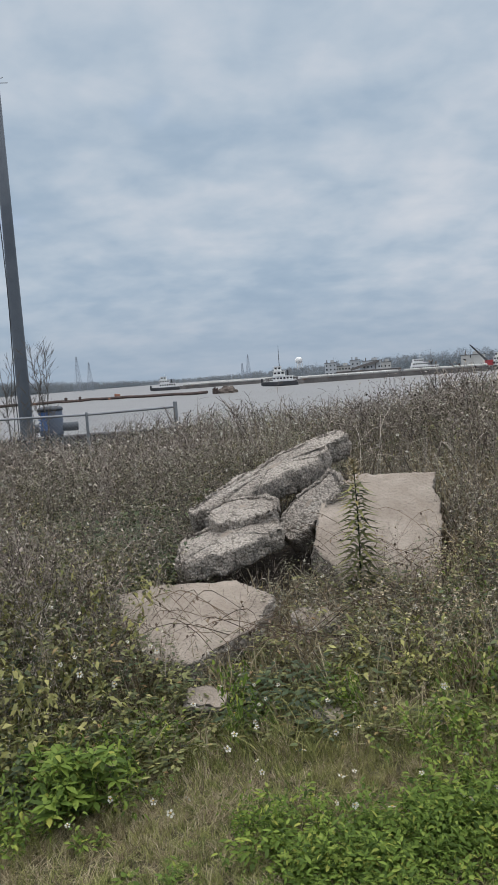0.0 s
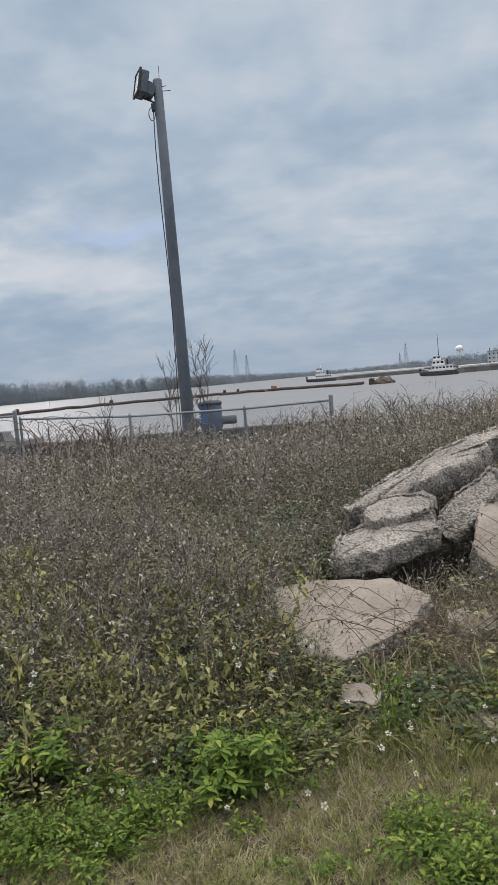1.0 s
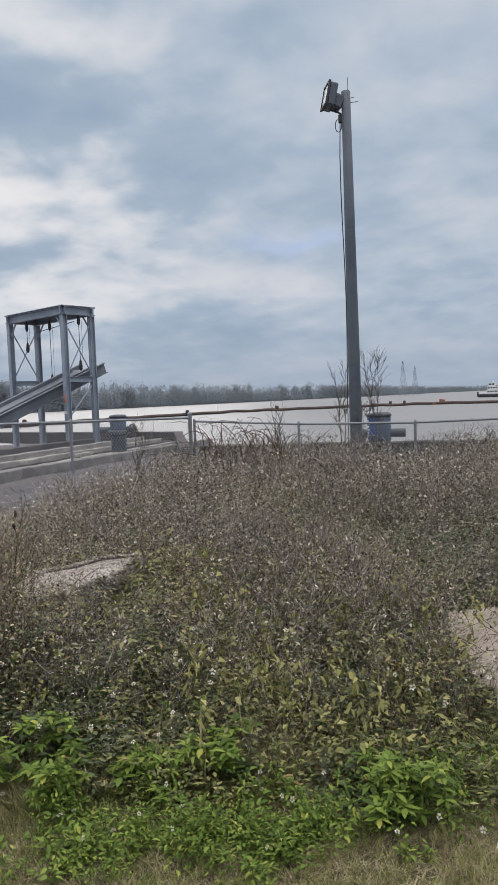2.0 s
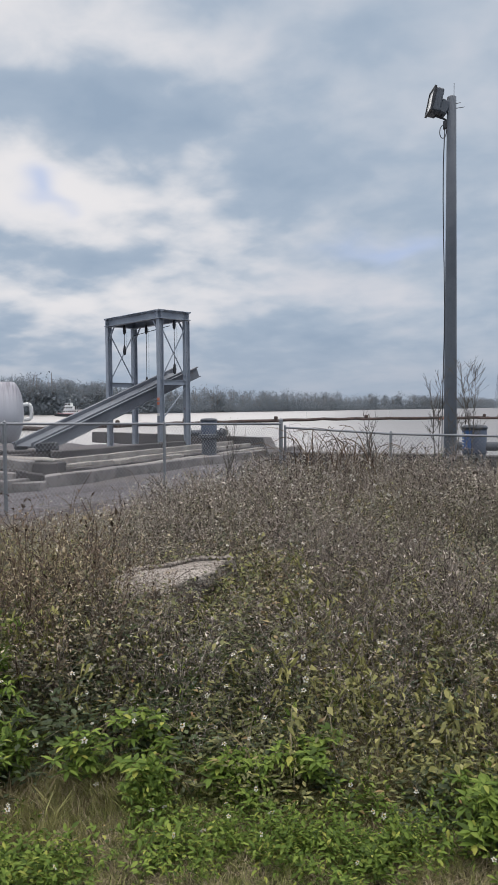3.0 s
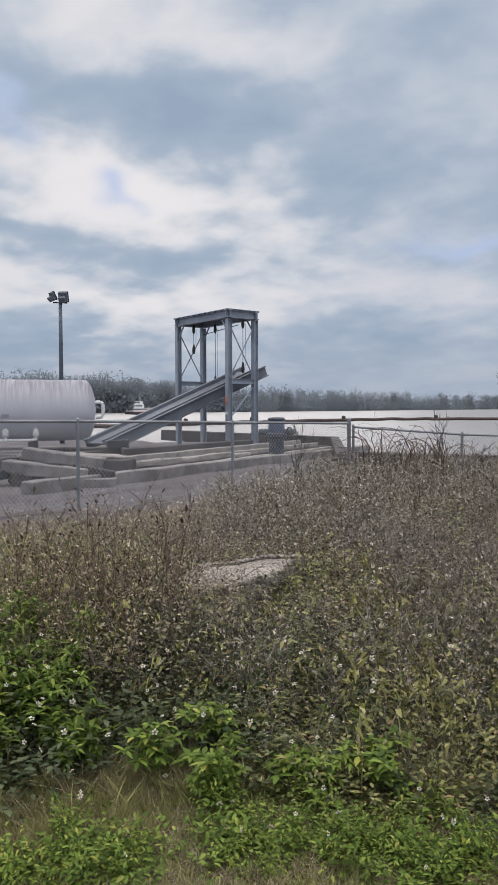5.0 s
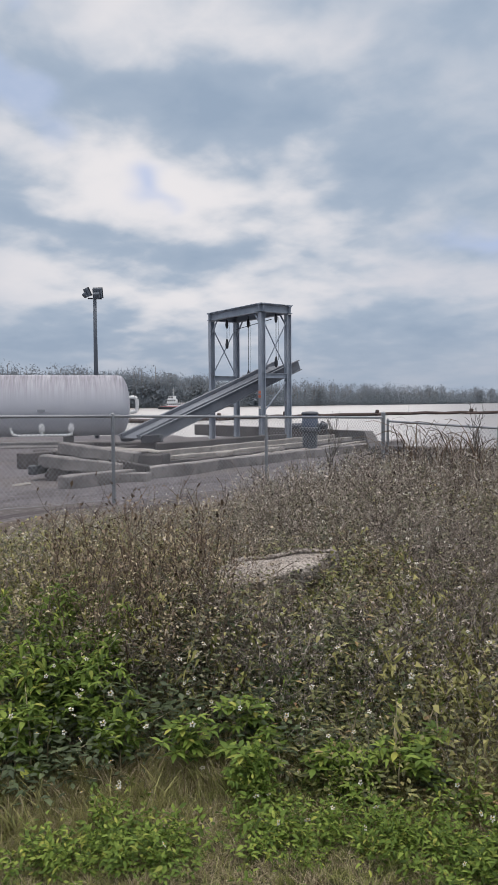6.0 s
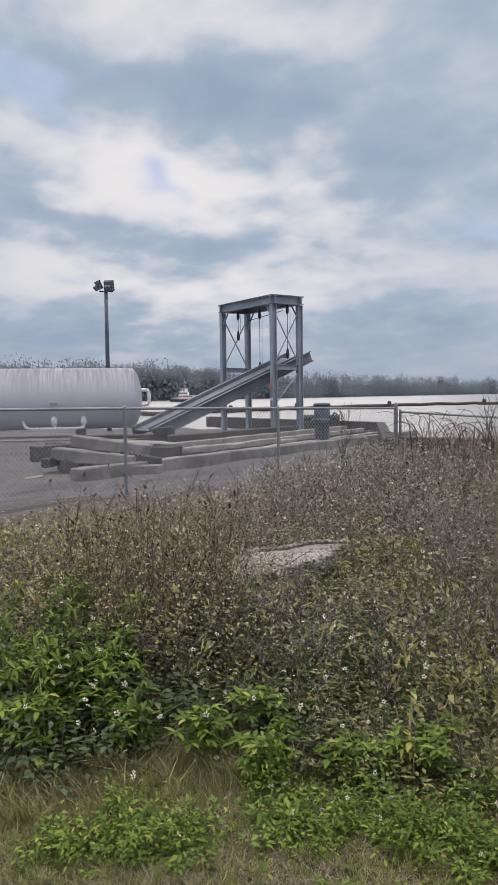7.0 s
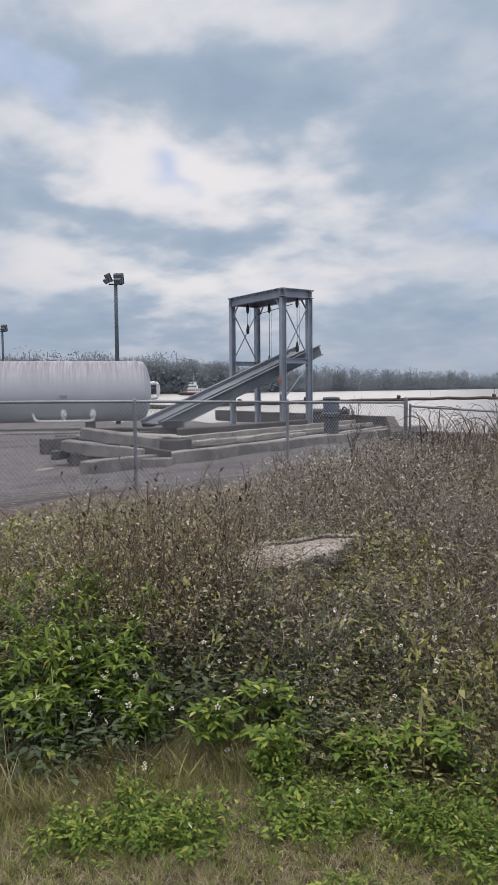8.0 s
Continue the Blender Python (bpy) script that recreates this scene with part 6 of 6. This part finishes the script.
towboat(6.25, 395, 182, 15.0, "white towboat pushing a barge on the river", mast=1.4, stripe="hull")
towboat(-2.3, 276, 175, 13.0, "white and black harbour tug with a tall mast", mast=7.5, stripe="hull", rig="dark")
towboat(43.75, 400, 195, 15.5, "red and white towboat moored off the wooded bank", "white", "red", mast=5.0)
towboat(-18.3, 330, 150, 18.0, "red and white workboat with a crane at the barges", "white", "red", mast=2.0)
towboat(-12.6, 400, 178, 24.0, "large white towboat behind the barges", "white", "white", mast=3.5)


def barge(a, b, high, label, cover=True):
    d = b - a
    n = d.length
    root = thing("barge", (*((a + b) / 2).to_2d(), WATER), label, "barge", "barges", math.degrees(math.atan2(d.y, d.x)))
    bm = box((n, 10.0, high + 0.8), (0, 0, high / 2 - 0.4), bevel=0.15)
    part("hull", bm, M["barge"], root)
    for i in range(int(n / 3)):
        part("side_rib", box((0.22, 10.16, high * 0.8), (-n / 2 + 1.5 + i * 3, 0, high * 0.5)), M["barge"], root)
    part("rub_rail", box((n + 0.1, 10.2, 0.25), (0, 0, high - 0.2)), M["barge"], root)
    if cover:
        k = int(n / 6)
        for i in range(k):
            w = (n - 4) / k
            bm = box((w * 0.97, 8.6, 0.9), (-n / 2 + 2 + (i + 0.5) * w, 0, high + 0.45), bevel=0.25)
            box((0.25, 8.8, 1.0), (-n / 2 + 2 + (i + 0.5) * w, 0, high + 0.5), bm=bm)
            part("cover", bm, M["cover"], root, "pale rolling cover")
    return root


barge(polar(-3.7, 300), polar(-11.0, 318), 1.9, "dark rust-stained barge with pale covers")
barge(polar(-11.15, 318), polar(-17.6, 314), 1.9, "dark rust-stained barge with pale covers")
barge(polar(5.0, 404), polar(-1.2, 425), 1.7, "grey covered barge ahead of a towboat")
barge(polar(3.5, 520), polar(-3.6, 520), 1.9, "grey covered barge moored in the fleet")
barge(polar(-6.5, 420), polar(-11.2, 420), 3.4, "empty pale barge riding high in the fleet", False)


def crane():
    p = polar(-17.0, 325, WATER)
    root = thing("barge_crane", (p.x, p.y, p.z), "dark lattice crane with a raised boom over the barges", "crane", turn=17)
    part("pontoon", box((9, 7, 2.2), (2.5, 0, 0.8), bevel=0.1), M["hull"], root)
    part("cab", box((2.6, 2.2, 2.2), (2.6, 0, 3.0), bevel=0.1), M["red"], root)
    base, tip = Vector((2.2, 0, 3.4)), Vector((-6.0, 0, 10.6))
    for s in (-0.4, 0.4):
        part("boom_chord", tube(base + Vector((0, s, 0.35)), tip + Vector((0, s * 0.4, 0.1)), 0.10, 5), M["dark"], root)
        part("boom_chord", tube(base + Vector((0, s, -0.35)), tip + Vector((0, s * 0.4, -0.1)), 0.10, 5), M["dark"], root)
    bm = bmesh.new()
    for i in range(14):
        t0, t1 = i / 14, (i + 1) / 14
        s = 0.35 if i % 2 else -0.35
        tube(base.lerp(tip, t0) + Vector((0, 0, s)), base.lerp(tip, t1) - Vector((0, 0, s)), 0.06, 4, bm=bm)
    part("boom_lacing", bm, M["dark"], root)
    part("hoist_line", tube(tip, tip + Vector((0.1, 0, -4.4)), 0.06, 4), M["dark"], root)
    part("hook_block", box((0.5, 0.4, 1.1), tip + Vector((0.1, 0, -4.6)), bevel=0.1), M["dark"], root)
    part("stay", tube(Vector((3.6, 0, 5.4)), tip, 0.05, 4), M["dark"], root)


crane()


def shipyard():
    """Pale industrial works and moored craft on the far bank."""
    for b, d, w, h, mat, label in ((-6.1, 600, 9, 10.0, "works", "pale square works tower on the far bank"), (-7.0, 610, 12, 7.0, "cover", "grey works building on the far bank"),
                                   (-7.9, 600, 7, 11.0, "works", "pale square works tower on the far bank"), (-9.1, 590, 14, 9.5, "works", "white works building with many windows on the far bank"),
                                   (-10.1, 620, 9, 8.0, "cover", "grey works building on the far bank"), (-16.3, 520, 15, 8.0, "cover", "pale box warehouse on the far bank")):
        p = polar(b, d, WATER)
        root = thing("works_building", (p.x, p.y, p.z), label, "building", "riverside works", b)
        body = part("wall", box((w, 8, h), (0, 0, h / 2), bevel=0.1), M[mat], root)
        part("roof", box((w + 0.6, 8.6, 0.35), (0, 0, h + 0.18)), M["barge"], root)
        if w != 15:
            for r in range(int(h / 3.2)):
                for i in range(max(2, int(w / 2.4))):
                    part("window", box((1.1, 8.1, 1.2), (-w / 2 + (i + 0.5) * w / max(2, int(w / 2.4)), 0, 1.9 + r * 3.1)), M["glass"], body)
        part("roof_hut", box((w * 0.3, 3, 2.0), (w * 0.15, 0, h + 1.3), bevel=0.05), M[mat], root)
        part("vent_pipe", tube((-w * 0.3, 0, h), (-w * 0.3, 0, h + 2.6), 0.35, 8), M["barge"], root)
    p = polar(-8.6, 585, WATER)
    root = thing("conveyor", (p.x, p.y, p.z), "grey sloping conveyor between the works buildings", "conveyor", turn=-8.6)
    part("gallery", box((22, 2.2, 1.8), (0, 0, 6.5), (0, -14, 0)), M["barge"], root)
    for x in (-8, 0, 8):
        part("trestle", tube((x, 0, -0.5), (x, 0, 6.4 + x * 0.25), 0.3, 6), M["barge"], root)


shipyard()


def water_tower():
    p = polar(-3.78, 1100, WATER)
    root = thing("water_tower", (p.x, p.y, p.z), "white water tower above the far trees", "water tower")
    part("bowl", lathe([(0.6, 17.5), (4.0, 19), (5.2, 21.5), (5.2, 24), (3.6, 26), (0.8, 27)], 20), M["white"], root, smooth=True)
    for i in range(6):
        a = i * math.pi / 3
        part("leg", tube((5.4 * math.cos(a), 5.4 * math.sin(a), 0), (4.4 * math.cos(a), 4.4 * math.sin(a), 20.5), 0.4, 6), M["white"], root)
    part("riser", tube((0, 0, 0), (0, 0, 18), 0.8, 8), M["white"], root)


water_tower()


def pylon(b, d, h, label="thin grey lattice tower on the far bank"):
    p = polar(b, d, WATER)
    root = thing("lattice_tower", (p.x, p.y, p.z), label, "tower", "lattice towers", b + 20)
    w = h * 0.10
    for sx, sy in ((1, 1), (1, -1), (-1, 1), (-1, -1)):
        part("leg", tube((sx * w, sy * w, 0), (sx * 0.4, sy * 0.4, h), 0.22, 5, 0.14), M["steel"], root)
    bm = bmesh.new()
    for i in range(9):
        z0, z1 = h * i / 9, h * (i + 1) / 9
        a, c = w + (0.4 - w) * i / 9, w + (0.4 - w) * (i + 1) / 9
        for s in (-1, 1):
            tube((a * s, -a, z0), (-c * s, -c, z1), 0.13, 4, bm=bm)
            tube((a * s, a, z0), (-c * s, c, z1), 0.13, 4, bm=bm)
    part("lacing", bm, M["steel"], root)


pylon(12.55, 900, 40)
pylon(11.7, 900, 33)
pylon(0.0, 1000, 33)
pylon(0.45, 1010, 22)
